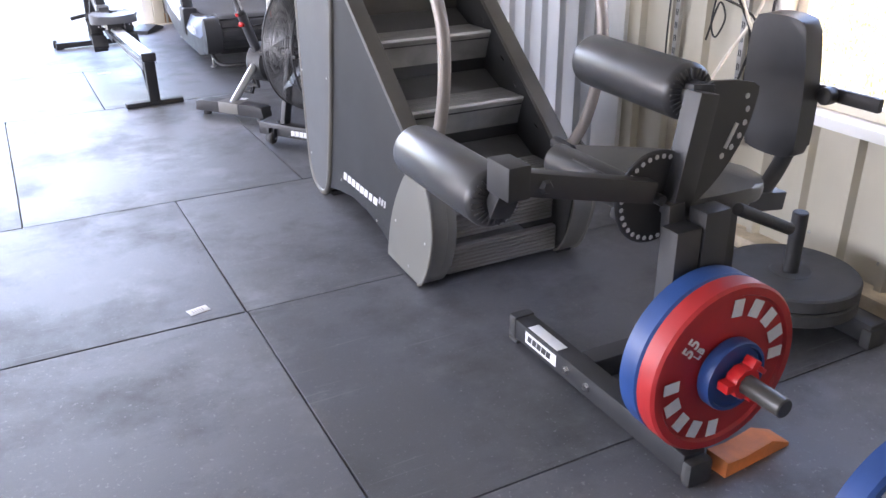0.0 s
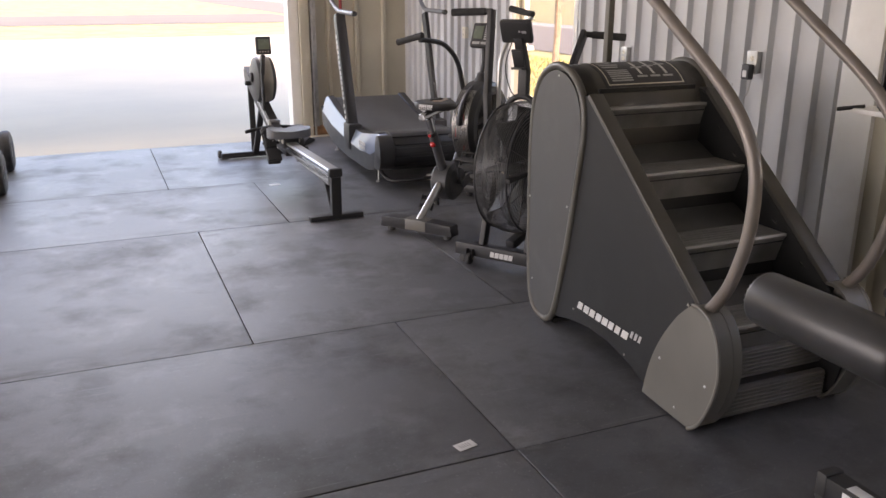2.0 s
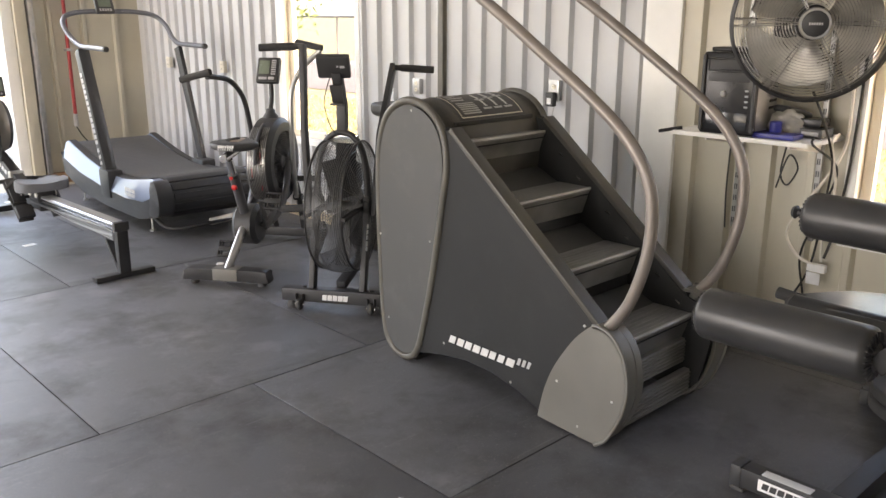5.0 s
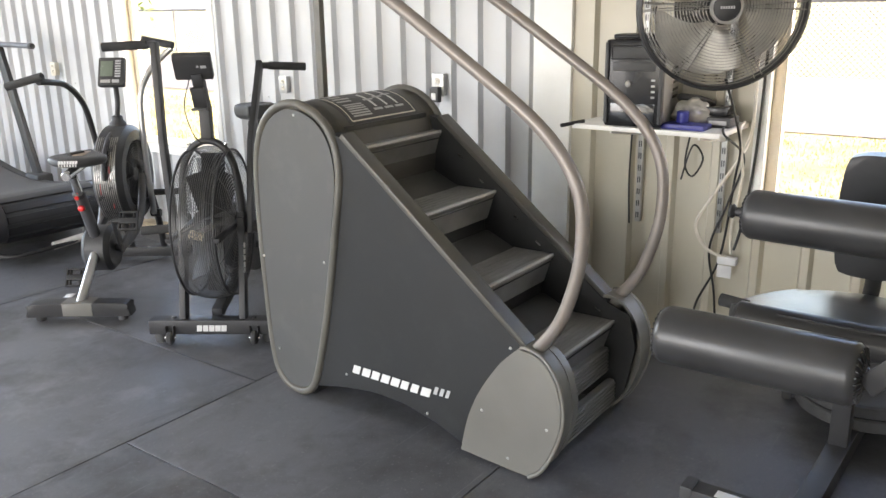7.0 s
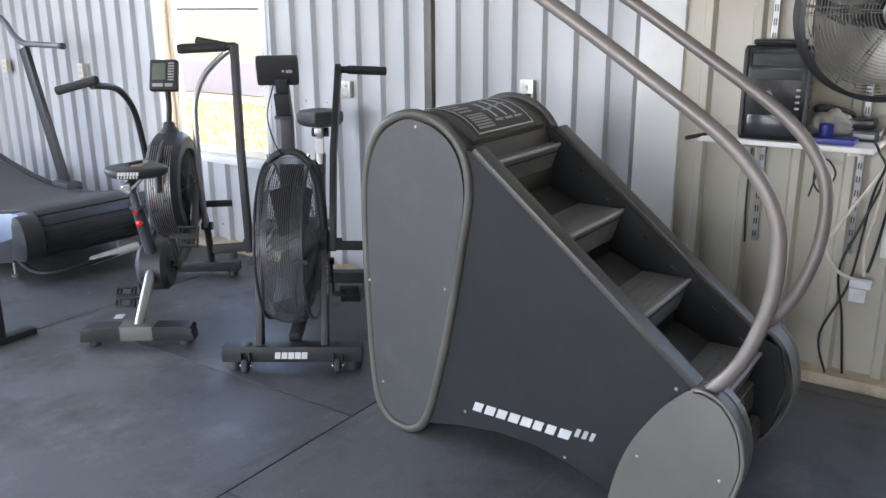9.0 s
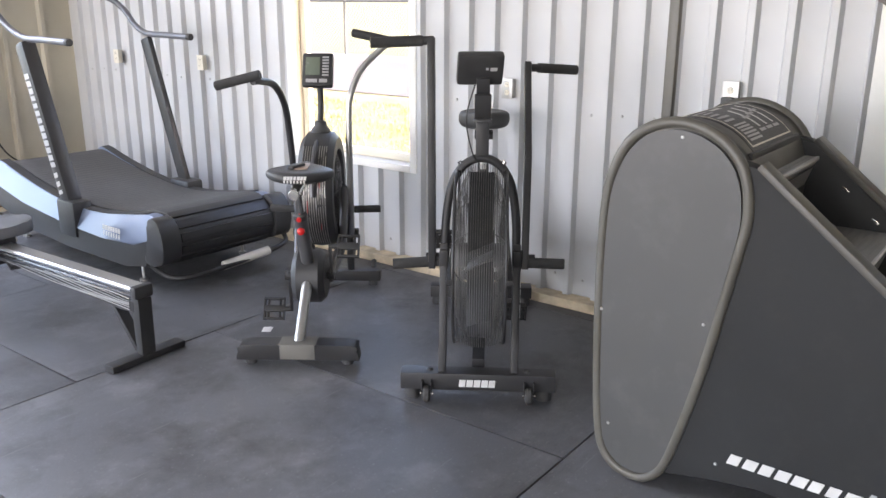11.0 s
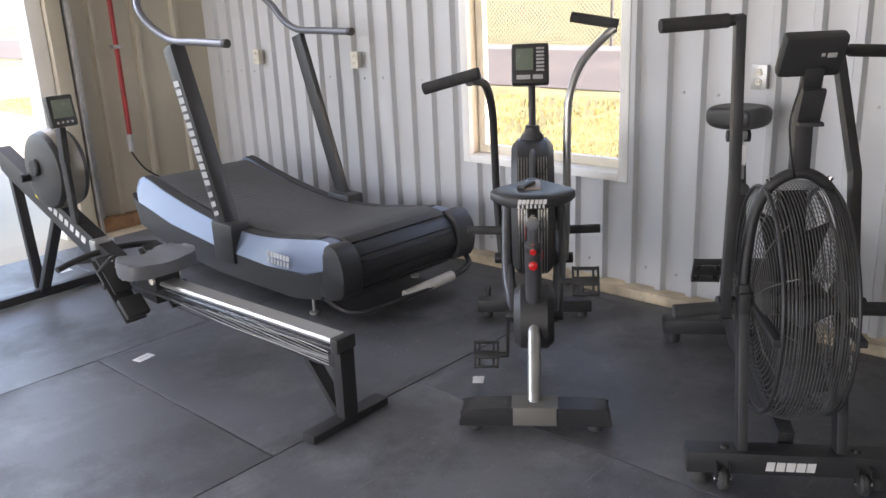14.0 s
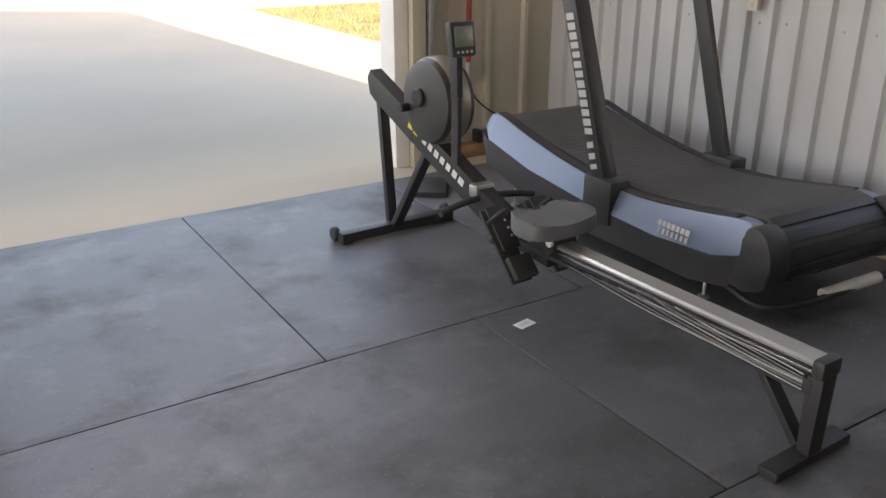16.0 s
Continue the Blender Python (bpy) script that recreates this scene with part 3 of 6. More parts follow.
# outer skin of the shed, to give the walls their thickness, and its roof
bm = bmesh.new()
for a, b in ((YS, W1[0]), (W1[1], W2[0]), (W2[1], YN + 0.12)):
    box((XE + 0.031, a, -0.1), (XE + 0.12, b, H + 0.5), 0, bm)
for w in (W1, W2):
    box((XE + 0.031, w[0], -0.1), (XE + 0.12, w[1], SILL), 0, bm)
    box((XE + 0.031, w[0], HEAD), (XE + 0.12, w[1], H + 0.5), 0, bm)
box((DOOR[1], YN + 0.031, -0.1), (XE + 0.12, YN + 0.12, H + 0.5), 0, bm)
box((XW - 0.12, YN + 0.031, -0.1), (DOOR[0], YN + 0.12, H + 0.5), 0, bm)
box((DOOR[0], YN + 0.031, DOOR[2]), (DOOR[1], YN + 0.12, H + 0.5), 0, bm)
setting("wall_outer_skin", bm, M["beige_wall"], "outer steel skin of the shed", "wall")
setting("roof", prism([(XW - 0.2, H + 0.5), (XE + 0.15, H + 0.5), ((XW + XE) / 2, H + 1.9)], YS - 0.3, YN + 0.4, "y"), M["galv"], "low pitched steel roof", "roof")

# timber plates at the foot of the walls
for name, lo, hi, m in (("baseboard_east_1", (2.505, YS, -0.019), (XE + 0.03, 3.28, 0.045), "wood_plate"), ("baseboard_east_2", (2.505, 3.284, -0.019), (XE + 0.03, YN, 0.045), "wood_plate"),
                        ("baseboard_north", (DOOR[1] + 0.1, YN - 0.085, -0.019), (2.50, YN + 0.03, 0.07), "wood_red")):
    setting(name, box(lo, hi, 0.004), M[m], "bare timber plate along the foot of the wall", "baseboard")

# floor slab, ground outside
setting("floor", box((XW - 0.1, YS - 0.1, -0.12), (XE + 0.12, YN + 0.12, -0.0195), 0), M["concrete"], "pale concrete floor slab under the rubber mats", "floor")


def sheet(name, x0, y0, x1, y1, z, material, label, category, n=1):
    bm = bmesh.new()
    bmesh.ops.create_grid(bm, x_segments=n, y_segments=n, size=0.5)
    for v in bm.verts:
        v.co = V((x0 + (v.co.x + 0.5) * (x1 - x0), y0 + (v.co.y + 0.5) * (y1 - y0), z))
    return setting(name, bm, material, label, category)


sheet("ground", -900, -900, 900, 900, -0.16, M["grass"], "dry yellow-green grass that reaches the horizon", "grass")
setting("driveway", box((-9, YN + 0.121, -0.15), (4.05, 28, -0.035), 0.0, box((4.05, 20.6, -0.15), (10.4, 28, -0.035), 0.0)), M["concrete"], "pale concrete apron outside the wide door", "driveway")
sheet("road", 10.5, -300, 17.2, 300, -0.145, M["road"], "worn pale grey road beyond the grass", "road")
sheet("road_far", -300, 40, 9.9, 52, -0.145, M["road"], "pale road beyond the driveway", "road")
sheet("gravel_strip", 17.2, -300, 18.6, 300, -0.14, M["gravel"], "pale gravel strip along a fence", "gravel")


def tufts(name, spots, count, size, material, label, seed):
    """Loose blades of grass over patches (x0, y0, x1, y1)."""
    rnd = random.Random(seed)
    vs, fs = [], []
    for x0, y0, x1, y1 in spots:
        for i in range(count):
            x, y, h, a = rnd.uniform(x0, x1), rnd.uniform(y0, y1), size * rnd.uniform(0.5, 1.3), rnd.random() * 6.283
            c, d, w, lean = math.cos(a), math.sin(a), size * 0.22, size * rnd.uniform(-0.5, 0.5)
            n = len(vs)
            vs += [(x - c * w, y - d * w, -0.162), (x + c * w, y + d * w, -0.162), (x + d * lean + c * w * 0.3, y - c * lean + d * w * 0.3, -0.16 + h), (x + d * lean - c * w * 0.3, y - c * lean - d * w * 0.3, -0.16 + h)]
            fs.append((n, n + 1, n + 2, n + 3))
    me = bpy.data.meshes.new(name)
    me.from_pydata(vs, [], fs)
    me.materials.append(material)
    return tagged(new(name, me), label, "grass", kind="stuff")


tufts("grass_tufts", [(3.7, -3, 10.4, 5), (3.7, 5, 10.4, 9.5)], 15000, 0.032, M["straw"], "dry yellow-green grass blades beside the road", 4)
tufts("straw_grass", [(4.1, 9.6, 9.5, 20.5)], 9000, 0.05, M["straw"], "tan straw and grass clumps beside the driveway", 5)

# north door jamb, track and pipes
setting("trim_door_jamb", box((DOOR[1] - 0.10, YN - 0.05, -0.0195), (DOOR[1] + 0.0, YN + 0.13, DOOR[2]), 0.004), M["trim_white"], "white steel jamb of the wide door", "trim")
setting("trim_door_post", box((DOOR[1] + 0.004, YN - 0.10, -0.0195), (DOOR[1] + 0.10, YN - 0.022, H), 0.004), M["beige_wall"], "cream steel post beside the door", "trim")
track = thing("door_track", base=(1.58, 9.27, -0.0195), label="galvanised steel upright track of the overhead door", category="track")
part("channel", box((1.535, 9.23, -0.0195), (1.555, 9.31, 2.9), 0.003), M["galv"], track)
part("flange", box((1.556, 9.295, -0.0195), (1.60, 9.31, 2.9), 0.003), M["galv"], track)
for k in range(8):
    part("bracket", box((1.57, 9.282, 0.3 + k * 0.33), (1.60, 9.294, 0.36 + k * 0.33), 0.003), M["galv"], track)
pipe = thing("red_pipe", base=(1.86, 9.29, 0.5), label="red painted pipe hanging down the beige wall", category="pipe")
part("tube", tube([(1.87, 9.29, 3.3), (1.87, 9.29, 1.8), (1.865, 9.29, 0.52)], 0.017, straight=True), M["red_pipe"], pipe)
part("fitting", rod((1.865, 9.29, 0.50), (1.865, 9.29, 0.62), 0.021), M["grey_ink"], pipe, "pale grey sleeve")
for zz in (1.2, 2.3):
    part("clip", box((1.84, 9.27, zz), (1.90, 9.331, zz + 0.025), 0.003), M["galv"], pipe)
solo("wall_cable", tube([(1.87, 9.32, 0.5), (1.95, 9.31, 0.36), (2.1, 9.31, 0.25), (2.2, 9.31, 0.22)], 0.006), M["cable_black"], "thin black cable on the beige wall", "cable")
solo("wall_bolt", box((1.93, 9.25, 0.075), (1.97, 9.33, 0.16), 0.006), M["black"], "small black metal catch low on the wall", "catch")


def window(name, w):
    win = tagged(new(name), "white framed window looking out on grass and a fence", "window", kind="structure")
    win.location = (XE, (w[0] + w[1]) / 2, SILL)
    WORLD_BUILT[win.name] = V(win.location)
    y0, y1 = w
    for nm, lo, hi in (("window_trim", (XE - 0.035, y0 - 0.02, SILL - 0.012), (XE + 0.0, y0 + 0.03, HEAD)), ("window_trim", (XE - 0.035, y1 - 0.03, SILL - 0.012), (XE + 0.0, y1 + 0.02, HEAD)),
                       ("window_trim", (XE - 0.035, y0 + 0.0305, SILL - 0.012), (XE + 0.0, y1 - 0.0305, SILL + 0.03)), ("window_trim", (XE - 0.035, y0 - 0.02, HEAD + 0.001), (XE, y1 + 0.02, HEAD + 0.04))):
        part(nm, box(lo, hi, 0.004), M["trim_white"], win)
    part("window_sill", box((XE + 0.001, y0 + 0.0015, SILL + 0.001), (XE + 0.085, y1 - 0.0015, SILL + 0.03), 0.003), M["trim_white"], win)
    part("jamb", box((XE + 0.001, y0 + 0.0015, SILL + 0.031), (XE + 0.085, y0 + 0.02, HEAD - 0.002), 0.003), M["trim_cream"], win)
    part("jamb", box((XE + 0.001, y1 - 0.02, SILL + 0.031), (XE + 0.085, y1 - 0.0015, HEAD - 0.002), 0.003), M["trim_cream"], win)
    x0, x1 = XE + 0.055, XE + 0.10
    f = 0.045
    zb = SILL + 0.031
    bm = box((x0, y0 + 0.021, zb), (x1, y1 - 0.021, zb + f), 0.004)
    box((x0, y0 + 0.021, HEAD - f), (x1, y1 - 0.021, HEAD - 0.003), 0.004, bm)
    box((x0, y0 + 0.021, zb + f + 0.0005), (x1, y0 + 0.021 + f, HEAD - f - 0.0005), 0.004, bm)
    box((x0, y1 - 0.021 - f, zb + f + 0.0005), (x1, y1 - 0.021, HEAD - f - 0.0005), 0.004, bm)
    part("window_frame", bm, M["trim_cream"], win, "cream vinyl frame")
    pane = part("pane", box((XE + 0.078, y0 + 0.05, zb + 0.03), (XE + 0.082, y1 - 0.05, HEAD - 0.03), 0), M["glass"], win)
    pane.visible_shadow = False
    return win


window("window_1", W1)
window("window_2", W2)

# chain-link fence beyond the road
fence = thing("chain_link_fence", base=(18.6, 5, -0.16), label="galvanised chain-link fence along the far side of the road", category="fence")
for i in range(12):
    part("post", rod((18.6, -22 + i * 6.0 + 1.6, -0.16), (18.6, -22 + i * 6.0 + 1.6, 1.52), 0.045), M["fence"], fence)
part("top_rail", rod((18.6, -24, 1.47), (18.6, 50, 1.47), 0.034, seg=8), M["fence"], fence)
bm = bmesh.new()
step = 0.13
verts, faces = [], []
for s in (1, -1):
    for i in range(560):
        y = -24 + i * step
        za, zb, w = -0.12, 1.46, 0.0085
        dy = s * (zb - za)
        n = len(verts)
        verts += [(18.6, y - w, za), (18.6, y + w, za), (18.6, y + w + dy, zb), (18.6, y - w + dy, zb)]
        faces.append((n, n + 1, n + 2, n + 3))
me = bpy.data.meshes.new("mesh_wires")
me.from_pydata([(x - 18.6, y - 5, z + 0.16) for x, y, z in verts], [], faces)
me.materials.append(M["fence"])
wires = new("mesh_wires", me)
wires.parent = fence
tagged(wires, kind="stuff")

# tan board post outside the south window
post = thing("board_post", base=(3.42, 1.70, -0.16), label="tan weathered timber post standing outside the window", category="post")
zc = -0.16
rnd = random.Random(9)
while zc < 1.5:
    hgt = 0.05 + rnd.random() * 0.06
    dx = (rnd.random() - 0.5) * 0.006
    part("board", box((3.36 + dx, 1.585 + dx, zc), (3.46 + dx, 1.80 + dx, min(zc + hgt, 1.54)), 0.003, seg=1), M["wood_post"], post)
    zc += hgt + 0.0006


def foliage(name, x, y, h, r, count, seed, label):
    """A small tree: trunk, limbs and a crown of separate leaves."""
    rnd = random.Random(seed)
    tree = thing(name, Matrix.Translation((x, y, -0.16)), label, "tree")
    bm = tube([(0, 0, 0), (0.05, 0.02, h * 0.3), (-0.03, 0.06, h * 0.6), (0, 0, h * 0.85)], 0.07, seg=8)
    for i in range(7):
        a = i * 2.4
        tube([(0, 0, h * (0.3 + 0.06 * i)), (math.cos(a) * r * 0.4, math.sin(a) * r * 0.4, h * (0.45 + 0.06 * i)), (math.cos(a) * r * 0.8, math.sin(a) * r * 0.8, h * (0.55 + 0.06 * i))], 0.02, bm, 6, 4)
    part("trunk", bm, M["bark"], tree)
    vs, fs = [], []
    for i in range(count):
        k = rnd.randrange(14)
        a, el = k * 2.4, 0.45 + 0.045 * k
        c = V((math.cos(a) * r * (0.35 + 0.5 * (k % 3) / 2), math.sin(a) * r * (0.35 + 0.5 * (k % 3) / 2), h * el))
        p = c + V((rnd.gauss(0, 1), rnd.gauss(0, 1), rnd.gauss(0, 0.8))) * r * 0.24
        u = V((rnd.gauss(0, 1), rnd.gauss(0, 1), rnd.gauss(0, 1))).normalized()
        w = u.orthogonal().normalized()
        s = 0.06 + rnd.random() * 0.06
        n = len(vs)
        vs += [p - u * s, p + w * s * 0.4, p + u * s, p - w * s * 0.4]
        fs.append((n, n + 1, n + 2, n + 3))
    me = bpy.data.meshes.new("crown")
    me.from_pydata(vs, [], fs)
    me.materials.append(M["leaf"])
    crown = new("crown", me)
    crown.parent = tree
    return tree


foliage("young_tree", 8.6, 16.4, 4.2, 1.3, 2600, 3, "slender green tree on the sunlit grass outside")
foliage("young_tree", 7.6, 18.6, 3.4, 1.1, 2000, 8, "slender green tree on the sunlit grass outside")

# ---- stair climber ----
def stair_climber():
    st = thing("stair_climber", base=(1.54, 3.28, 0.0), label="charcoal and grey stair climbing machine with taupe tube handrails", category="exercise machine")
    pod = smooth2([(3.80, .018), (3.875, .045), (3.925, .15), (3.948, .5), (3.952, .85), (3.93, 1.02), (3.865, 1.135), (3.75, 1.185), (3.63, 1.16), (3.545, 1.08), (3.515, .95), (3.535, .8), (3.60, .45), (3.66, .2), (3.70, .08), (3.745, .03)], 4)
    side = [(3.70, .06), (3.55, .095), (3.40, .115), (3.25, .11), (3.10, .08), (2.97, .02), (2.90, .02), (2.72, .44), (2.745, .462), (3.49, 1.075), (3.56, 1.09), (3.56, .6)]
    rim = lambda x: [(x, a, b) for a, b in pod]
    # side walls
    for x0, x1 in ((1.222, 1.280), (1.810, 1.868)):
        part("side_panel", prism(side, x0, x1, "x", bev=0.004), M["stair_panel"], st, "charcoal textured side panel")
        part("flange", bar(((x0 + x1) / 2, 2.735, .458), ((x0 + x1) / 2, 3.50, 1.085), x1 - x0 + 0.008, 0.022, bev=0.006), M["stair_flange"], st, "dark warm grey edging")
    for x0, x1 in ((1.2805, 1.2825), (1.8075, 1.8095)):
        part("inner_panel", prism([(3.60, .30), (3.40, .14), (2.80, .14), (2.735, .44), (3.50, 1.07), (3.60, 1.09)], x0, x1, "x"), M["step_dark"], st, "black inner side panel")
    # hood
    hood = part("hood", prism(pod, 1.24, 1.85, "x"), M["stair_flange"], st, "rounded dark hood")
    for x, s in ((1.222, -1), (1.868, 1)):
        part("end_panel", prism([(3.735 + (a - 3.735) * 0.93, 0.6 + (b - 0.6) * 0.965) for a, b in pod], min(x + s * 0.012, x - s * 0.006), max(x + s * 0.012, x - s * 0.006), "x"), M["stair_grey"], st, "flat grey teardrop panel")
        part("rim", tube(rim(x), 0.0165, seg=10, n=1, closed=True, straight=True), M["stair_trim"], st, "warm grey rounded rim")
    part("hood_band", prism(pod[:1] + pod[16:40], 1.225, 1.30, "x"), M["stair_trim"], st)
    part("hood_band", prism(pod[:1] + pod[16:40], 1.79, 1.865, "x"), M["stair_trim"], st)
    for y, z in ((3.718, 1.145), (3.605, .599), (3.936, .573), (3.887, .183)):
        part("screw", lathe([(0, 0.004), (0.004, 0.003), (0.006, 0)], pose(1.2105, y, z, 0, -90), 10), M["galv"], st)
    part("hood_lip", bar((1.302, 3.552, 1.093), (1.788, 3.552, 1.093), 0.016, 0.02, bev=0.004), M["step_dark"], hood)
    # label on the hood
    top = pod[25:38]
    def on_hood(u):
        f = u * (len(top) - 1)
        i = min(int(f), len(top) - 2)
        a, b = V(top[i]), V(top[i + 1])
        p = a.lerp(b, f - i)
        d = (b - a).normalized()
        return p, V((d.y, -d.x))
    def strip(u0, u1, x0, x1, lift, thick, name, m, parent, n=6):
        ins, outs = [], []
        for k in range(n + 1):
            p, q = on_hood(u0 + (u1 - u0) * k / n)
            if q.y < 0:
                q = -q
            ins.append(tuple(p + q * lift))
            outs.append(tuple(p + q * (lift + thick)))
        return part(name, prism(ins + outs[::-1], x0, x1, "x"), m, parent)
    lab = strip(0.12, 0.86, 1.345, 1.755, 0.0005, 0.003, "instruction_label", M["plastic"], st)
    for u0, u1, x0, x1 in ((0.16, 0.175, 1.36, 1.74), (0.80, 0.815, 1.36, 1.74), (0.16, 0.81, 1.36, 1.364), (0.16, 0.81, 1.736, 1.74)):
        strip(u0, u1, x0, x1, 0.0037, 0.0008, "label_line", M["outlet"], lab, 6)
    for k in range(5):
        strip(0.24 + k * 0.06, 0.265 + k * 0.06, 1.38, 1.47 - 0.012 * (k % 3), 0.0037, 0.0008, "label_line", M["grey_ink"], lab, 1)
    for k in range(6):
        strip(0.56 + k * 0.036, 0.58 + k * 0.036, 1.385, 1.49, 0.0037, 0.0008, "label_line", M["grey_ink"], lab, 1)
    for k in range(3):
        x = 1.54 + k * 0.065
        strip(0.36 - k * 0.03, 0.66, x, x + 0.012, 0.0037, 0.0008, "label_mark", M["white_ink"], lab, 3)
        strip(0.5 - k * 0.03, 0.53 - k * 0.03, x - 0.02, x + 0.035, 0.0037, 0.0008, "label_mark", M["grey_ink"], lab, 1)
        strip(0.68, 0.71, x - 0.02, x + 0.03, 0.0037, 0.0008, "label_mark", M["grey_ink"], lab, 1)
    strip(0.235, 0.275, 1.50, 1.585, 0.0037, 0.0008, "label_mark", M["white_ink"], lab, 1)
    # steps: a tread with a hanging riser, and a sloping panel that closes the gap up to the next riser
    for i in range(4):
        y0, z0 = 3.495 - 0.265 * i, 1.03 - 0.22 * i
        tread = part("step", prism([(y0 - 0.012, z0), (y0 - 0.014, z0 - 0.010), (y0 - 0.004, z0 - 0.022), (y0 + 0.028, z0 - 0.118), (y0 + 0.040, z0 - 0.118), (y0 + 0.024, z0 - 0.016), (y0 + 0.165, z0 - 0.016), (y0 + 0.165, z0)], 1.286, 1.804, "x"), M["step"], st, "worn dark moulded step")
        part("nosing", box((1.288, y0 - 0.016, z0 - 0.007), (1.802, y0 - 0.006, z0 + 0.003), 0.002), M["grey_ink"], tread, "pale front edge")
        part("nosing_groove", bar((1.290, y0 - 0.0035, z0 - 0.030), (1.800, y0 - 0.0035, z0 - 0.030), 0.004, 0.005, bev=0.001), M["step_dark"], tread)
        for k in range(6):
            y = y0 + 0.014 + k * 0.024
            part("grip_rib", box((1.290, y, z0), (1.800, y + 0.012, z0 + 0.0018), 0.0006, seg=1), M["step"], tread)
        if i:
            part("slope_panel", prism([(y0 + 0.166, z0 - 0.012), (y0 + 0.166, z0 - 0.002), (y0 + 0.285, z0 + 0.052), (y0 + 0.30, z0 + 0.052), (y0 + 0.30, z0 + 0.036)], 1.288, 1.802, "x"), M["step_mid"], tread, "dark sloping riser panel")
            part("back_board", box((1.288, y0 + 0.302, z0 + 0.036), (1.802, y0 + 0.308, z0 + 0.16), 0.001), M["step_dark"], tread)
        for x in (1.2835, 1.8065):
            for dy, dz in ((0.07, 0.06), (0.17, 0.15)):
                part("clip", bar((x, y0 + dy, z0 + dz - 0.02), (x, y0 + dy - 0.022, z0 + dz - 0.036), 0.003, 0.008, bev=0.001), M["chrome"], st)
    # feet: a flat-bottomed shell with a broad rounded lip round its front edge
    arc = smooth2([(2.974, .022), (2.945, .148), (2.90, .258), (2.832, .365), (2.785, .420), (2.735, .462), (2.690, .462), (2.640, .435), (2.597, .372), (2.576, .275), (2.586, .190), (2.622, .095), (2.66, .035), (2.700, .006)], 4, False)
    foot = arc + [(2.835, .014)]
    front = arc[20:]
    for x0, x1, s in ((1.194, 1.285, -1), (1.805, 1.895, 1)):
        ft = part("foot_cover", prism(foot, x0 if s < 0 else x1 - .012, x0 + .012 if s < 0 else x1, "x", bev=0.003), M["foot_grey"], st, "silver-grey rounded foot cover")
        inner = [(2.80 + (a - 2.80) * 0.955, 0.20 + (b - 0.20) * 0.96) for a, b in front]
        part("lip_band", prism(front + inner[::-1], x0, x1, "x", bev=0.002), M["foot_grey"], ft, "curved silver-grey band")
        outer = [(2.80 + (a - 2.80) * 1.012, 0.20 + (b - 0.20) * 1.01) for a, b in front[:-8]]
        part("inner_cover", prism(outer + [(2.80 + (a - 2.80) * 1.0, 0.20 + (b - 0.20) * 1.0) for a, b in front[:-8]][::-1], *((x1 - 0.03, x1 + 0.006) if s < 0 else (x0 - 0.006, x0 + 0.03)), "x"), M["foot_grey"], ft, "raised outer strip of the band")
        xf = x0 if s < 0 else x1
        part("rim", tube([(xf, a, b) for a, b in front], 0.007, seg=8, straight=True), M["foot_grey"], ft)
        part("backing", prism([(2.96, .03), (2.93, .15), (2.74, .44), (2.63, .40), (2.60, .27), (2.64, .08), (2.69, .03)], *((x1 - 0.012, x1 - 0.004) if s < 0 else (x0 + 0.004, x0 + 0.012)), "x"), M["step_dark"], ft, "black inner plate")
        for y, z in ((2.885, .20), (2.635, .20), (2.78, .05)):
            part("screw", lathe([(0, 0.003), (0.004, 0.002), (0.006, 0)], pose(xf + s * 0.0005, y, z, 0, s * 90), 10), M["galv"], ft)
        part("pad", box((x0 + 0.01, 2.69, 0.0), (x1 - 0.01, 2.79, 0.014), 0.003), M["rubber"], ft)
    part("rear_pad", box((1.25, 3.74, 0.0), (1.84, 3.84, 0.022), 0.004), M["rubber"], st)
    # ribbed tread plates between the feet
    for z0, y0 in ((0.035, 2.668), (0.16, 2.70)):
        pl = part("kick_plate", box((1.300, y0, z0), (1.790, y0 + 0.03, z0 + 0.105), 0.006), M["step"], st)
        bm = bmesh.new()
        for k in range(6):
            box((1.302, y0 - 0.006, z0 + 0.012 + k * 0.015), (1.788, y0 + 0.001, z0 + 0.020 + k * 0.015), 0.002, bm, seg=1)
        part("rib_panel", bm, M["foot_grey"], pl)
    # handrails
    line = [(2.725, .40), (2.705, .44), (2.62, .56), (2.565, .72), (2.55, .86), (2.565, .98), (2.625, 1.09), (2.74, 1.20), (2.97, 1.355), (3.31, 1.57), (3.62, 1.735), (3.80, 1.79), (3.92, 1.80)]
    for x in (1.235, 1.862):
        rail = part("handrail", tube([(x, a, b) for a, b in line], 0.0215, seg=14, n=5), M["rail"], st, "curved taupe tube handrail")
        part("collar", rod((x, 2.728, .395), (x, 2.70, .45), 0.03), M["foot_grey"], rail)
    mast = part("mast", box((1.562, 3.90, 1.05), (1.592, 3.935, 1.74), 0.006), M["stair_trim"], st, "grey flat upright")
    con = part("console", box((1.26, 3.84, 1.74), (1.84, 4.0, 1.83), 0.02), M["plastic"], st, "black console box")
    part("cross_tube", rod((1.235, 3.92, 1.80), (1.862, 3.92, 1.80), 0.018), M["rail"], st)
    # maker's name as plain blocks
    logo = marks(8, 0.034, 0.047, 0.0015, 0.35, 0.8, 3)
    logo.transform(pose(1.2205, 3.498, 0.172, 0, 0, -90) @ pose(0, 0, 0, 0, 0.6, 0))
    part("name_blocks", logo, M["white_ink"], st, "row of white printed blocks")
    logo = marks(3, 0.03, 0.026, 0.0015, 0.35, 0.55, 6)
    logo.transform(pose(1.2205, 3.11, 0.188, 0, 0, -90))
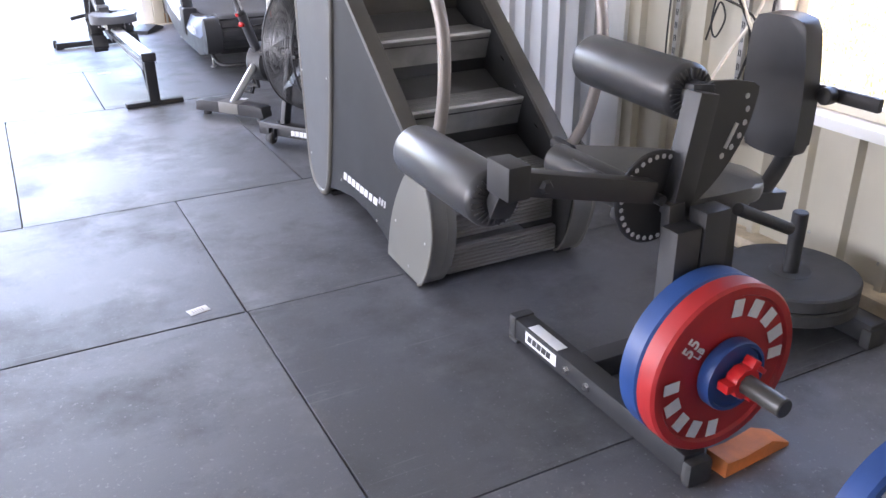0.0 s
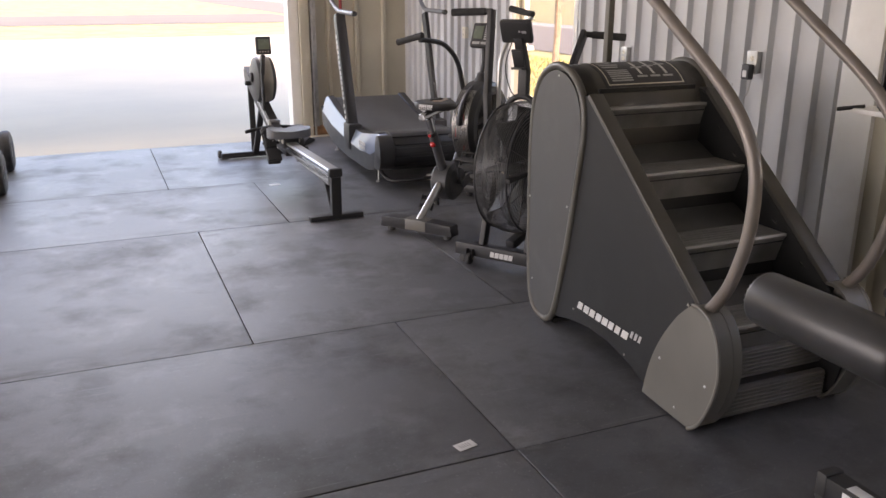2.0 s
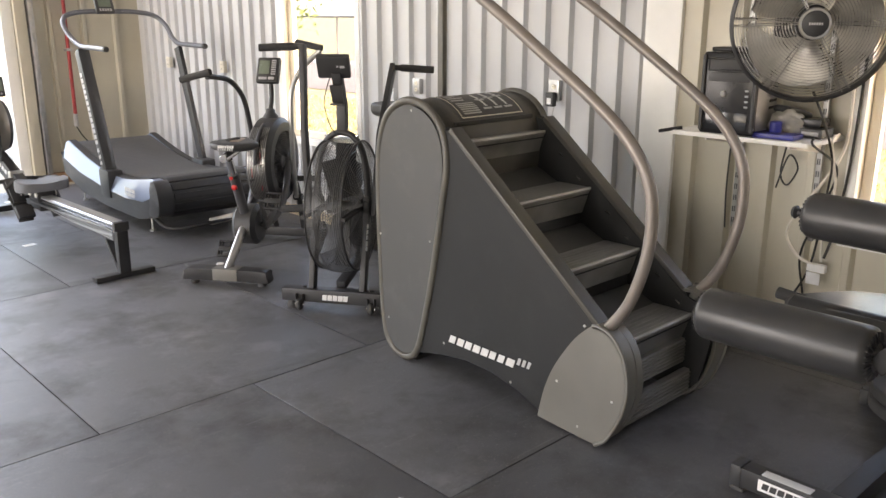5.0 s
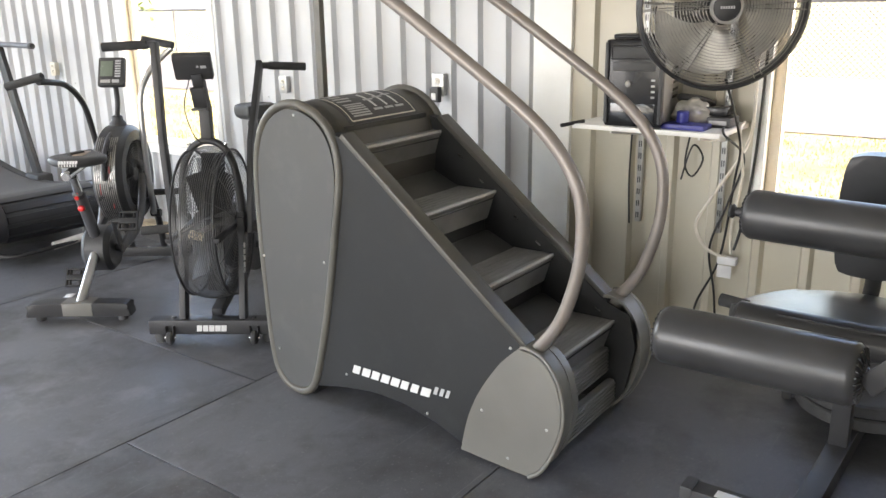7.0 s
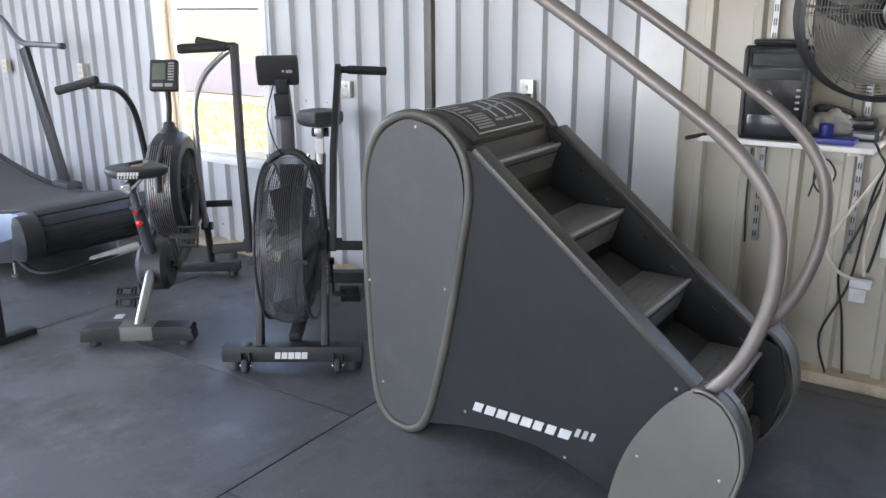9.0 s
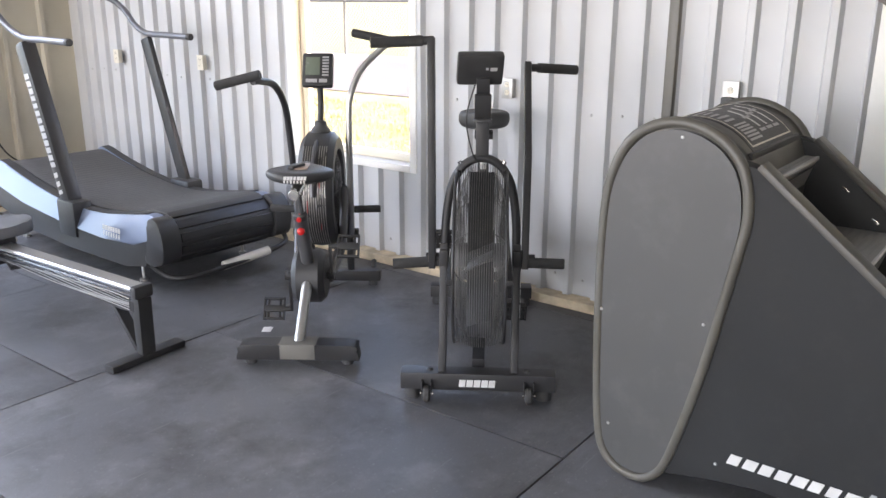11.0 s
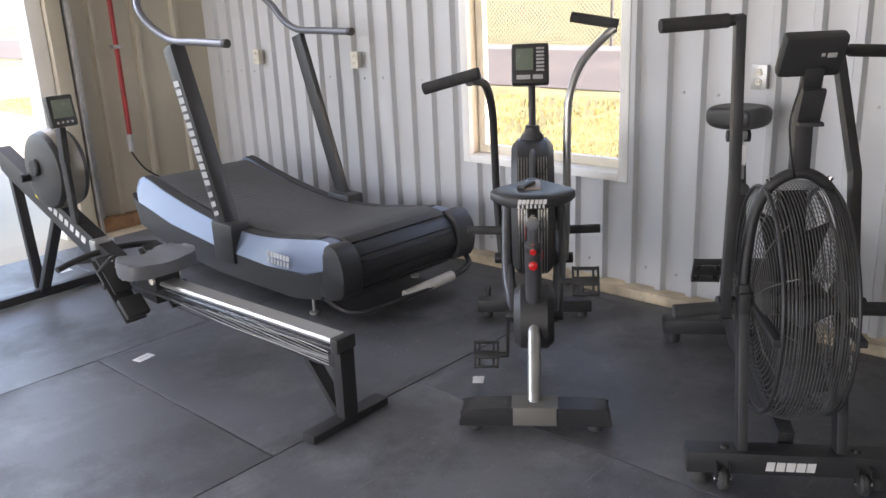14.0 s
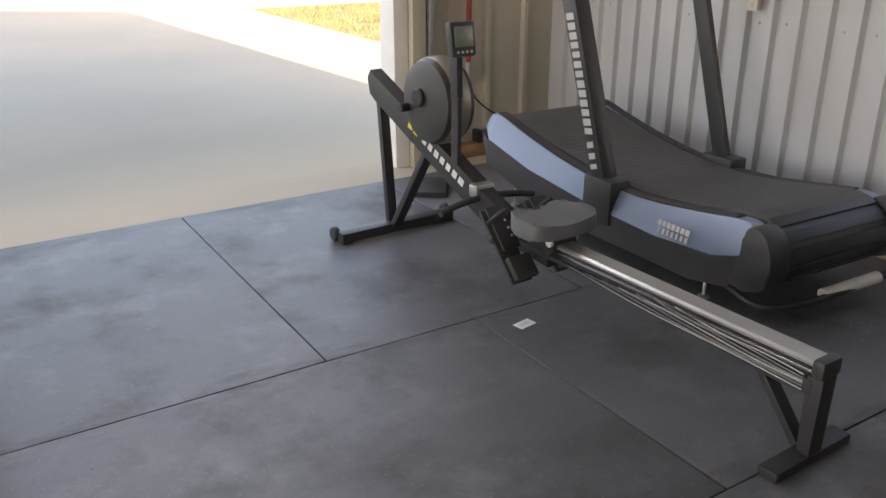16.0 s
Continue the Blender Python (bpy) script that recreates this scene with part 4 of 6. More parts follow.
    part("name_blocks", logo, M["grey_ink"], st, "thin grey printed blocks")
    for y, z in ((3.53, .155), (3.14, .10), (2.79, .44)):
        part("screw", lathe([(0, 0.004), (0.004, 0.003), (0.006, 0)], pose(1.2215, y, z, 0, -90), 10), M["galv"], st)


stair_climber()


# ---- air bikes ----
def cage_disc(parent, c, r, half, rings, spokes, wire, name="guard_mesh", hub_r=0.05):
    """Wire guard on both sides of a fan that turns about the local x axis."""
    for s in (-1, 1):
        bm = bmesh.new()
        for k in range(1, rings + 1):
            rr = hub_r + (r - hub_r) * k / rings
            xx = half * (1 - (rr / r) ** 3 * 0.55)
            tube([(c[0] + s * xx, c[1] + rr * math.cos(a), c[2] + rr * math.sin(a)) for a in (2 * math.pi * i / 40 for i in range(40))], wire, bm, 4, 1, True, True)
        tagged(part(name, bm, M["wire"], parent), kind="stuff")
        bm = bmesh.new()
        for k in range(spokes):
            a = 2 * math.pi * k / spokes
            tube([(c[0] + s * half * (1 - t ** 3 * 0.55), c[1] + (hub_r + (r - hub_r) * t) * math.cos(a), c[2] + (hub_r + (r - hub_r) * t) * math.sin(a)) for t in (0, 0.5, 0.8, 1)], wire * 1.3, bm, 4, 1, False, True)
        tagged(part("guard_spoke_set", bm, M["wire"], parent), kind="stuff")


def pedal(parent, c, side):
    x, y, z = c
    bm = box((x - 0.05, y - 0.055, z - 0.012), (x - 0.042, y + 0.055, z + 0.012), 0.003)
    box((x + 0.042, y - 0.055, z - 0.012), (x + 0.05, y + 0.055, z + 0.012), 0.003, bm)
    for yy in (-0.05, 0.046):
        box((x - 0.05, y + yy - 0.003, z - 0.012), (x + 0.05, y + yy + 0.007, z + 0.012), 0.003, bm)
    box((x - 0.045, y - 0.016, z - 0.012), (x + 0.045, y + 0.016, z + 0.012), 0.004, bm)
    for k in (-0.028, 0.028):
        box((x + k - 0.004, y - 0.05, z - 0.010), (x + k + 0.004, y + 0.05, z + 0.010), 0.002, bm, seg=1)
    rod((x - side * 0.09, y, z), (x + side * 0.04, y, z), 0.012, bm)
    bm.transform(pose(x, y, z, 58, 0, 0) @ pose(-x, -y, -z))
    return part("pedal", bm, M["step_dark"], parent, "black cage pedal")


def saddle(parent, y, z, w=0.28, n=0.27, thick=0.06):
    """A wide moulded saddle whose nose points to +y: a full rounded back edge, a dished top and a slim nose."""
    t = bmesh.new()
    bmesh.ops.create_uvsphere(t, u_segments=40, v_segments=20, radius=1.0)
    for v in t.verts:
        flat = math.hypot(v.co.x, v.co.y)
        k = 0.0 if flat < 1e-6 else min(1.0, flat) ** 0.35 / flat
        a, f = v.co.x * k, (v.co.y * k + 1) / 2
        wide = 1.0 if f < .34 else .22 + .78 * math.cos((f - .34) / .66 * math.pi / 2) ** 2.2
        up = math.copysign(abs(v.co.z) ** 0.7, v.co.z)
        v.co = V((a * wide * w / 2, y + (f - .2) * n, z + up * thick * .5 * (1.0 - .25 * f) + .010 * a * a - .012 * math.sin(f * math.pi) + .012 * f))
    return part("saddle", t, M["plastic"], parent, "wide black saddle", 80)


def echo_bike():
    b = thing("air_bike", pose(1.40, 4.54, 0, 0, 0, 124), "black air bike with a large wire fan guard", "exercise bike", "air bikes")
    foot = part("front_foot", box((-.305, -.038, .045), (.305, .038, .115), 0.006), M["black_sat"], b)
    for x in (-.26, .26):
        part("rubber_pad", lathe([(0, 0), (.032, 0), (.034, .02), (.028, .046), (0, .046)], pose(x, -.005, 0), 18), M["rubber"], foot)
    for x in (-.20, .20):
        w = part("transport_wheel", lathe([(0, -.014), (.027, -.014), (.033, -.007), (.033, .007), (.027, .014), (0, .014)], pose(x, .052, .036, 0, 90, 0), 20), M["rubber"], foot)
        part("wheel_fork", box((x - .021, .036, .03), (x - .016, .06, .09), .002, box((x + .016, .036, .03), (x + .021, .06, .09), .002)), M["black"], w)
        part("axle_bolt", rod((x - .026, .052, .036), (x + .026, .052, .036), .008), M["chrome"], w)
    logo = marks(5, .03, .029, .0015, .12, .82, 5)
    logo.transform(pose(.075, .0395, .062, 0, 0, 180))
    part("name_blocks", logo, M["white_ink"], foot, "white printed blocks")
    rear = part("rear_foot", box((-.26, -1.11, .045), (.26, -1.03, .105), 0.006), M["black_sat"], b)
    for x in (-.22, .22):
        part("rubber_pad", lathe([(0, 0), (.032, 0), (.034, .02), (.028, .046), (0, .046)], pose(x, -1.07, 0), 18), M["rubber"], rear)
    hub = (0, -.15, .545)
    for sx in (-1, 1):
        post = part("fork_post", bar((sx * .142, .0, .112), (sx * .142, -.125, .60), .030, .058, bev=.004, up=(0, 1, 0)), M["black_sat"], b, "square black fork post")
        part("post_bolt", lathe([(0, .008), (.009, .008), (.013, .003), (.014, 0)], pose(sx * .19, .0, .1155), 8), M["black"], post)
        part("axle_plate", box((sx * .142 - .017, -.165, .50), (sx * .142 + .017, -.075, .585), .006), M["black"], post)
        if sx < 0:
            lg = marks(5, .026, .030, .0012, .0, .82, 9)
            lg.transform(pose(-.1575, -.045, .40) @ Matrix(((0, 1, 0, 0), (.25, 0, 1, 0), (-.97, 0, .25, 0), (0, 0, 0, 1))) @ pose(-.07, 0, -.013))
            part("name_blocks", lg, M["white_ink"], post, "white printed blocks down the post")
    part("arch", tube([(-.140, -.125, .585), (-.136, -.13, .70), (-.118, -.14, .82), (-.085, -.145, .89), (-.045, -.147, .925), (0, -.147, .937), (.045, -.147, .925), (.085, -.145, .89), (.118, -.14, .82), (.136, -.13, .70), (.140, -.125, .585)], .017, seg=10), M["black_sat"], b, "black tube that arches over the fan")
    for sx in (-1, 1):
        part("arch_bolt", rod((sx * .075, -.147, .90), (sx * .088, -.147, .925), .009), M["chrome"], b)
    for s in (-1, 1):
        part("guard_frame", tube([(s * .096, hub[1] + .335 * math.cos(a), hub[2] + .345 * math.sin(a)) for a in (2 * math.pi * i / 56 for i in range(56))], 0.006, seg=8, n=1, closed=True, straight=True), M["black_sat"], b)
    cage_disc(b, hub, .335, .112, 20, 12, 0.0016)
    # front band of fine wires that wraps the fan's rim
    bm = bmesh.new()
    for k in range(23):
        x = -.094 + k * .188 / 22
        rr = .362 - .028 * (abs(x) / .094) ** 2.5
        tube([(x, hub[1] + rr * math.cos(a), hub[2] + rr * math.sin(a)) for a in (2 * math.pi * i / 48 for i in range(48))], 0.0016, bm, 4, 1, True, True)
    tagged(part("rim_mesh", bm, M["wire"], b), kind="stuff")
    fan = part("fan_hub", rod((-.09, hub[1], hub[2]), (.09, hub[1], hub[2]), .05), M["black"], b)
    for k in range(8):
        a = 2 * math.pi * k / 8 + 0.2
        c, s = math.cos(a), math.sin(a)
        bl = box((-.055, .05, -.002), (.055, .33, .002), .001)
        bl.transform(pose(*hub) @ pose(0, 0, 0, math.degrees(a), 0, 0) @ pose(0, 0, 0, 0, 28, 0))
        part("fan_blade", bl, M["black"], fan)
    for s in (-1, 1):
        part("axle_cover", lathe([(0, .03), (.03, .028), (.045, .0), (0, 0)], pose(s * .125, hub[1], hub[2], 0, s * 90, 0), 20), M["black"], b)
        part("brace", box((-.012, hub[1] - .34, hub[2] - .01), (.012, hub[1] + .34, hub[2] + .01), .003, m=pose(s * .108, 0, 0)), M["black"], b)
    # swing arms
    arm = part("swing_arm", bar((.19, -.13, .50), (.19, -.10, .95), .028, .05, bar((.19, -.10, .94), (.195, -.14, 1.385), .028, .05, up=(0, 1, 0)), up=(0, 1, 0)), M["black_sat"], b)
    part("crossbar", rod((.185, -.13, 1.375), (.24, -.128, 1.372), .016), M["black_sat"], arm)
    part("grip", rod((.225, -.128, 1.373), (.415, -.09, 1.366), .020), M["foam"], arm)
    part("foot_peg", rod((.16, -.13, .525), (.345, -.11, .515), .021), M["foam"], arm)
    arm = part("swing_arm", bar((-.175, -.12, .50), (-.18, -.24, .92), .028, .05, bar((-.18, -.236, .91), (-.18, -.52, 1.262), .028, .05, up=(0, 1, 0)), up=(0, 1, 0)), M["black_sat"], b)
    part("crossbar", rod((-.18, -.515, 1.25), (-.235, -.53, 1.248), .016), M["black_sat"], arm)
    part("grip", rod((-.22, -.53, 1.248), (-.39, -.60, 1.235), .020), M["foam"], arm)
    part("foot_peg", rod((-.15, -.13, .525), (-.33, -.12, .525), .021), M["foam"], arm)
    for s in (-1, 1):
        part("pivot_bolt", rod((s * .13, -.135, .535), (s * .215, -.135, .535), .022), M["black"], b)
    # mast and monitor
    part("mast", bar((0, -.16, .93), (0, -.165, 1.085), .05, .05, bar((0, -.167, 1.07), (0, -.095, 1.25), .05, .045, up=(0, 1, 0)), up=(0, 1, 0)), M["black_sat"], b)
    hold = part("phone_holder", bar((.0, -.112, 1.09), (.0, -.070, 1.185), .062, .016, up=(0, 1, 0)), M["plastic"], b)
    part("holder_claw", box((-.034, -.108, 1.082), (.034, -.070, 1.094), .004), M["plastic"], hold)
    mon = box((-.085, -.022, -.062), (.085, .018, .062), .012)
    mon.transform(pose(.012, -.085, 1.278, -27, 0, 8))
    mon = part("monitor", mon, M["plastic"], b, "black monitor box")
    s = box((-.07, -.026, -.045), (.07, -.0225, .045), .002)
    s.transform(pose(.012, -.085, 1.278, -27, 0, 8))
    part("screen", s, M["screen"], mon)
    s = box((-.06, .0185, .0), (-.035, .0205, .014), .001)
    box((-.028, .0185, .004), (-.018, .0205, .014), .001, s)
    s.transform(pose(.012, -.085, 1.278, -27, 0, 8))
    part("socket", s, M["grey_ink"], mon)
    part("cable", tube([(.03, -.07, 1.22), (.06, -.06, 1.1), (.04, -.08, .98), (.02, -.12, .93)], .003, seg=6), M["cable_black"], b)
    # frame, crank, seat
    part("main_tube", bar((0, -.42, .40), (0, -1.07, .10), .05, .07), M["black_sat"], b)
    part("chain_cover", prism(smooth2([(-.50, .20), (-.75, .14), (-.86, .25), (-.78, .40), (-.50, .56), (-.36, .52), (-.38, .35)], 4), -.055, .055, "x", bev=.008), M["plastic"], b)
    part("front_tube", bar((0, -.05, .12), (0, -.62, .22), .05, .05), M["black_sat"], b)
    part("seat_tube", bar((0, -.86, .30), (0, -1.03, .78), .05, .06, up=(0, 1, 0)), M["black_sat"], b)
    part("seat_post", bar((0, -1.0, .72), (0, -1.06, .90), .035, .045, up=(0, 1, 0)), M["alu"], b)
    part("seat_slider", bar((0, -.98, .90), (0, -1.18, .90), .04, .035), M["alu"], b)
    part("adjust_knob", rod((0, -.93, .70), (0, -.89, .71), .022), M["plastic"], b)
    sd = saddle(b, -1.12, .962, .26, .27, .10)
    part("seat_clamp", rod((-.045, -1.06, .885), (.045, -1.06, .885), .024), M["plastic"], b)
    part("seat_scale", box((-.021, -1.005, .74), (.021, -.997, .86), .002), M["paper"], b, "pale height scale")
    crank = part("crank_arm", bar((.085, -.66, .29), (.085, -.60, .475), .012, .026, up=(0, 1, 0)), M["black"], b)
    crank_b = part("crank_arm", bar((-.085, -.66, .29), (-.085, -.70, .105), .012, .026, up=(0, 1, 0)), M["black"], b)
    part("crank_axle", rod((-.10, -.66, .29), (.10, -.66, .29), .02), M["black"], b)
    pedal(crank, (.17, -.60, .48), 1)
    pedal(crank_b, (-.17, -.70, .10), -1)


def assault_bike():
    b = thing("air_bike", pose(1.198, 5.343, 0, 0, 0, -53.7), "dark grey air bike with a wide saddle and small monitor", "exercise bike", "air bikes")
    O = smooth2([(-.265, .028), (-.25, .085), (-.2, .098), (.2, .098), (.25, .085), (.265, .028)], 3, False)
    rear = part("rear_foot", prism(O, -.045, .045, "y", bev=.008), M["black_sat"], b)
    part("foot_plate", prism([(-.075, .0985), (.075, .0985), (.08, .102), (.0, .1045), (-.08, .102)], -.047, .047, "y"), M["foot_grey"], rear, "grey steel plate")
    part("foot_face", box((-.075, -.049, .035), (.075, -.0455, .1), .002), M["foot_grey"], rear)
    for x in (-.21, .21):
        part("rubber_pad", lathe([(0, 0), (.024, 0), (.026, .012), (.02, .03), (0, .03)], pose(x, 0, 0), 16), M["rubber"], rear)
    front = part("front_foot", box((-.265, 1.01, .03), (.265, 1.09, .09), .01), M["black_sat"], b)
    for x in (-.22, .22):
        part("rubber_pad", lathe([(0, 0), (.024, 0), (.026, .012), (.02, .031), (0, .031)], pose(x, 1.05, 0), 16), M["rubber"], front)
        part("transport_wheel", lathe([(0, -.013), (.03, -.013), (.036, -.006), (.036, .006), (.03, .013), (0, .013)], pose(x, 1.11, .09, 0, 90, 0), 20), M["rubber"], front)
    part("rear_strut", rod((0, .0, .085), (0, .27, .29), .024), M["alu"], b, "worn silver strut")
    part("crank_case", lathe([(0, -.075), (.10, -.075), (.125, -.05), (.125, .05), (.10, .075), (0, .075)], pose(0, .36, .28, 0, 90, 0), 30), M["plastic"], b)
    part("seat_tube", tube([(0, .33, .30), (0, .25, .45), (0, .17, .62)], .03, seg=14), M["frame_grey"], b, "dark silver seat tube")
    for s in (-1, 1):
        part("chain_stay", bar((s * .085, .40, .255), (s * .105, .84, .43), .018, .055, bev=.006), M["frame_grey"], b)
    part("seat_post", tube([(0, .175, .60), (0, .12, .72)], .022, seg=14, straight=True), M["chrome"], b)
    part("seat_slider", rod((0, .04, .735), (0, .30, .765), .024), M["chrome"], b, "shiny steel slider")
    part("red_knob", lathe([(0, 0), (.014, 0), (.017, .006), (.016, .026), (.009, .03), (0, .03)], frame_between((0, .185, .545), (0, .12, .55)), 18), M["red_plastic"], b, "round red knob")
    part("clamp", rod((0, .168, .605), (0, .156, .63), .030), M["plastic"], b)
    part("red_pin", rod((0, .150, .612), (0, .128, .606), .011), M["red_plastic"], b, "small red pin")
    sd = saddle(b, .15, .792, .31, .30, .058)
    # reflection on the saddle's nose, modelled as a thin brown piece
    part("saddle_top", box((-.030, .20, .800), (.030, .34, .818), .008), M["brown"], sd, "pale brown piece drawn for the reflection on the saddle nose")
    part("saddle_clip", bar((.0, .28, .822), (-.04, .20, .820), .03, .016, bev=.007), M["plastic"], sd)
    logo = marks(7, .016, .014, .001, .2, .8, 2)
    logo.transform(pose(-.05, .0875, .790))
    part("name_blocks", logo, M["white_ink"], sd)
    logo = marks(7, .012, .014, .001, .0, .5, 7)
    logo.transform(pose(-.05, .0875, .776))
    part("name_blocks", logo, M["white_ink"], sd)
    # fan
    hub = (0, .80, .60)
    part("fan_shroud", lathe([(.20, -.085), (.255, -.085), (.285, -.06), (.292, 0), (.285, .06), (.255, .085), (.20, .085), (.20, .075), (.25, .07), (.27, 0), (.25, -.07), (.20, -.075), (.20, -.085)], pose(*hub, 0, 90, 0), 44), M["plastic"], b)
    cage_disc(b, hub, .25, .085, 15, 10, .0014)
    fan = part("fan_hub", rod((-.07, hub[1], hub[2]), (.07, hub[1], hub[2]), .045), M["black"], b)
    for k in range(6):
        bl = box((-.045, .04, -.002), (.045, .235, .002), .001)
        bl.transform(pose(*hub) @ pose(0, 0, 0, 60 * k + 10, 0, 0) @ pose(0, 0, 0, 0, 25, 0))
        part("fan_blade", bl, M["black"], fan)
    bm = bmesh.new()
    for k in range(11):
        x = -.055 + k * .011
        tube([(x, hub[1] + .2945 * math.cos(a), hub[2] + .2945 * math.sin(a)) for a in (math.radians(125 + 110 * i / 20) for i in range(21))], .0021, bm, 4, 1, False, True)
    tagged(part("rim_mesh", bm, M["fan_wire"], b), kind="stuff")
    for x, d, z0, z1, m in ((.035, .296, .46, .49, "red_pipe"), (.03, .292, .66, .70, "red_pipe"), (-.03, .294, .54, .60, "red_pipe"), (.012, .297, .56, .62, "grey_ink"), (-.045, .286, .67, .70, "grey_ink")):
        part("printed_mark", box((x - .002, hub[1] - d, z0), (x + .002, hub[1] - d + .006, z1), .001), M[m], b)
    # frame
    for s in (-1, 1):
        part("frame_tube", tube([(s * .05, .40, .26), (s * .085, .52, .27), (s * .11, .66, .36), (s * .11, .80, .60)], .022, seg=12), M["frame_grey"], b, "dark silver bent tube")
        part("fork", tube([(s * .11, .80, .60), (s * .11, .95, .35), (s * .10, 1.05, .09)], .02, seg=10), M["black_sat"], b)
        part("foot_peg", rod((s * .12, .86, .475), (s * .285, .865, .478), .019), M["foam"], b)
        part("link", bar((s * .125, .87, .50), (s * .13, .86, .34), .012, .04, up=(0, 1, 0)), M["black"], b)
        part("link_bolt", rod((s * .11, .86, .35), (s * .17, .86, .35), .024), M["black"], b)
    part("neck", lathe([(0, 0), (.050, 0), (.046, .02), (.032, .035), (.030, .055), (.022, .062), (0, .062)], pose(0, .80, .880), 24), M["plastic"], b)
    part("shroud_arch", tube([(.0, hub[1] + .262 * math.cos(a) - .05, hub[2] + .262 * math.sin(a)) for a in (math.radians(100 + 75 * i / 12) for i in range(13))], .014, seg=8, straight=True), M["frame_grey"], b)
    part("mast", tube([(0, .80, .93), (0, .835, 1.02), (0, .83, 1.12)], .015, seg=12), M["plastic"], b)
    tilt = pose(-.005, .815, 1.185, -25, 0, 0)
    mon = box((-.075, -.015, -.085), (.075, .03, .085), .014)
    mon.transform(tilt)
    mon = part("monitor", mon, M["plastic"], b, "black monitor with a grey-green display")
    s = box((-.058, -.018, -.03), (.012, -.0152, .06), .002)
    s.transform(tilt)
    part("display", s, M["lcd"], mon)
    bm = bmesh.new()
    for k in range(7):
        box((.024, -.018, -.035 + k * .015), (.056, -.0152, -.026 + k * .015), .001, bm, seg=1)
    box((-.055, -.018, -.068), (-.0, -.0152, -.05), .001, bm)
    box((.01, -.018, -.068), (.05, -.0152, -.05), .001, bm)
    bm.transform(tilt)
    part("button", bm, M["grey_ink"], mon)
    # swing arms
    arm = part("swing_arm", tube([(-.14, .88, .35), (-.155, .88, .60), (-.158, .82, .85), (-.16, .74, 1.02), (-.175, .60, 1.13), (-.20, .44, 1.165), (-.22, .37, 1.17)], .0165, seg=12), M["black_sat"], b)
    part("grip", rod((-.18, .34, 1.203), (-.385, .362, 1.15), .021), M["foam"], arm)
    arm = part("swing_arm", tube([(.135, .84, .35), (.14, .80, .60), (.142, .79, .90), (.15, .80, 1.05), (.20, .83, 1.18), (.29, .86, 1.275), (.335, .862, 1.31)], .0165, seg=12), M["alu"], b, "silver steel swing arm")
    part("grip", rod((.345, .86, 1.325), (.16, .895, 1.36), .021), M["foam"], arm)
    crank = part("crank_arm", bar((-.10, .36, .28), (-.105, .40, .10), .013, .028, up=(0, 1, 0)), M["black"], b)
    crank_b = part("crank_arm", bar((.10, .36, .28), (.105, .29, .44), .013, .028, up=(0, 1, 0)), M["black"], b)
    part("crank_axle", rod((-.11, .36, .28), (.11, .36, .28), .018), M["black"], b)
    pedal(crank, (-.19, .405, .095), -1)
    pedal(crank_b, (.19, .285, .445), 1)


echo_bike()
assault_bike()


# ---- curved treadmill ----
def treadmill():
    t = thing("curved_treadmill", pose(1.80, 7.48, 0, 0, 0, -2.2), "black curved manual treadmill with silver, sky-tinted side fairings", "treadmill")
    t.scale = (1, 1.045, 1)
    top = smooth2([(-.94, .30), (-.90, .385), (-.80, .415), (-.6, .385), (-.3, .345), (0, .345), (.3, .38), (.6, .44), (.82, .495), (.90, .485), (.94, .42)], 4, False)
    low = [(.94, .41), (.86, .35), (.5, .285), (0, .238), (-.4, .225), (-.70, .24), (-.83, .285), (-.875, .335)]
    belt = smooth2([(-.93, .31), (-.88, .40), (-.78, .425), (-.6, .395), (-.3, .352), (0, .352), (.3, .385), (.6, .44), (.82, .485), (.90, .46)], 4, False)
    b = part("running_belt", prism(belt + [(.88, .40), (.5, .30), (0, .25), (-.5, .25), (-.85, .28)], -.315, .315, "x"), M["belt"], t, "black ribbed running belt")
    # slats across the belt
    pts = [V((0, a, c)) for a, c in belt]
    bm = bmesh.new()
    for i in range(len(pts) - 1):
        for k in range(2):
            p = pts[i].lerp(pts[i + 1], k / 2)
            d = (pts[i + 1] - pts[i]).normalized()
            q = pts[i].lerp(pts[i + 1], k / 2 + 0.494)
            n = V((0, -d.z, d.y)) * 0.0005
            bar((0, *(p + n).yz), (0, *(q + n).yz), .62, .003, bm, .0004)
    part("belt_slats", bm, M["belt"], b)
    for s in (-1, 1):
        x0, x1 = sorted((s * .322, s * .43))
        part("lower_shell", prism([(.93, .40), (.88, .22), (.5, .12), (0, .095), (-.6, .10), (-.80, .14), (-.86, .31), (-.70, .236), (-.4, .221), (0, .234), (.5, .281), (.86, .345)], x0, x1 - .004 if s > 0 else x1, "x", bev=.006), M["plastic"], t, "black lower shell")
        up = [p for p in top if -.89 <= p[0] <= .95]
        shell = prism(up + low, x0 - (.004 if s < 0 else -.002), x1 + (.004 if s > 0 else -.002), "x", bev=.012)
        rise = sorted(up)
        for v in shell.verts:
            if abs(v.co.x) > .38:
                i = max(1, min(len(rise) - 1, sum(1 for q in rise if q[0] < v.co.y)))
                f = (v.co.y - rise[i - 1][0]) / max(1e-6, rise[i][0] - rise[i - 1][0])
                crest = rise[i - 1][1] + (rise[i][1] - rise[i - 1][1]) * max(0.0, min(1.0, f))
                v.co.x -= s * .05 * max(0.0, min(1.0, 1 - (crest - v.co.z) / .085))
        part("fairing", shell, M["silver_sky"], t, "silver side fairing with reflected sky blue in its colour")
        strip = [p for p in top if -.78 <= p[0] <= .86]
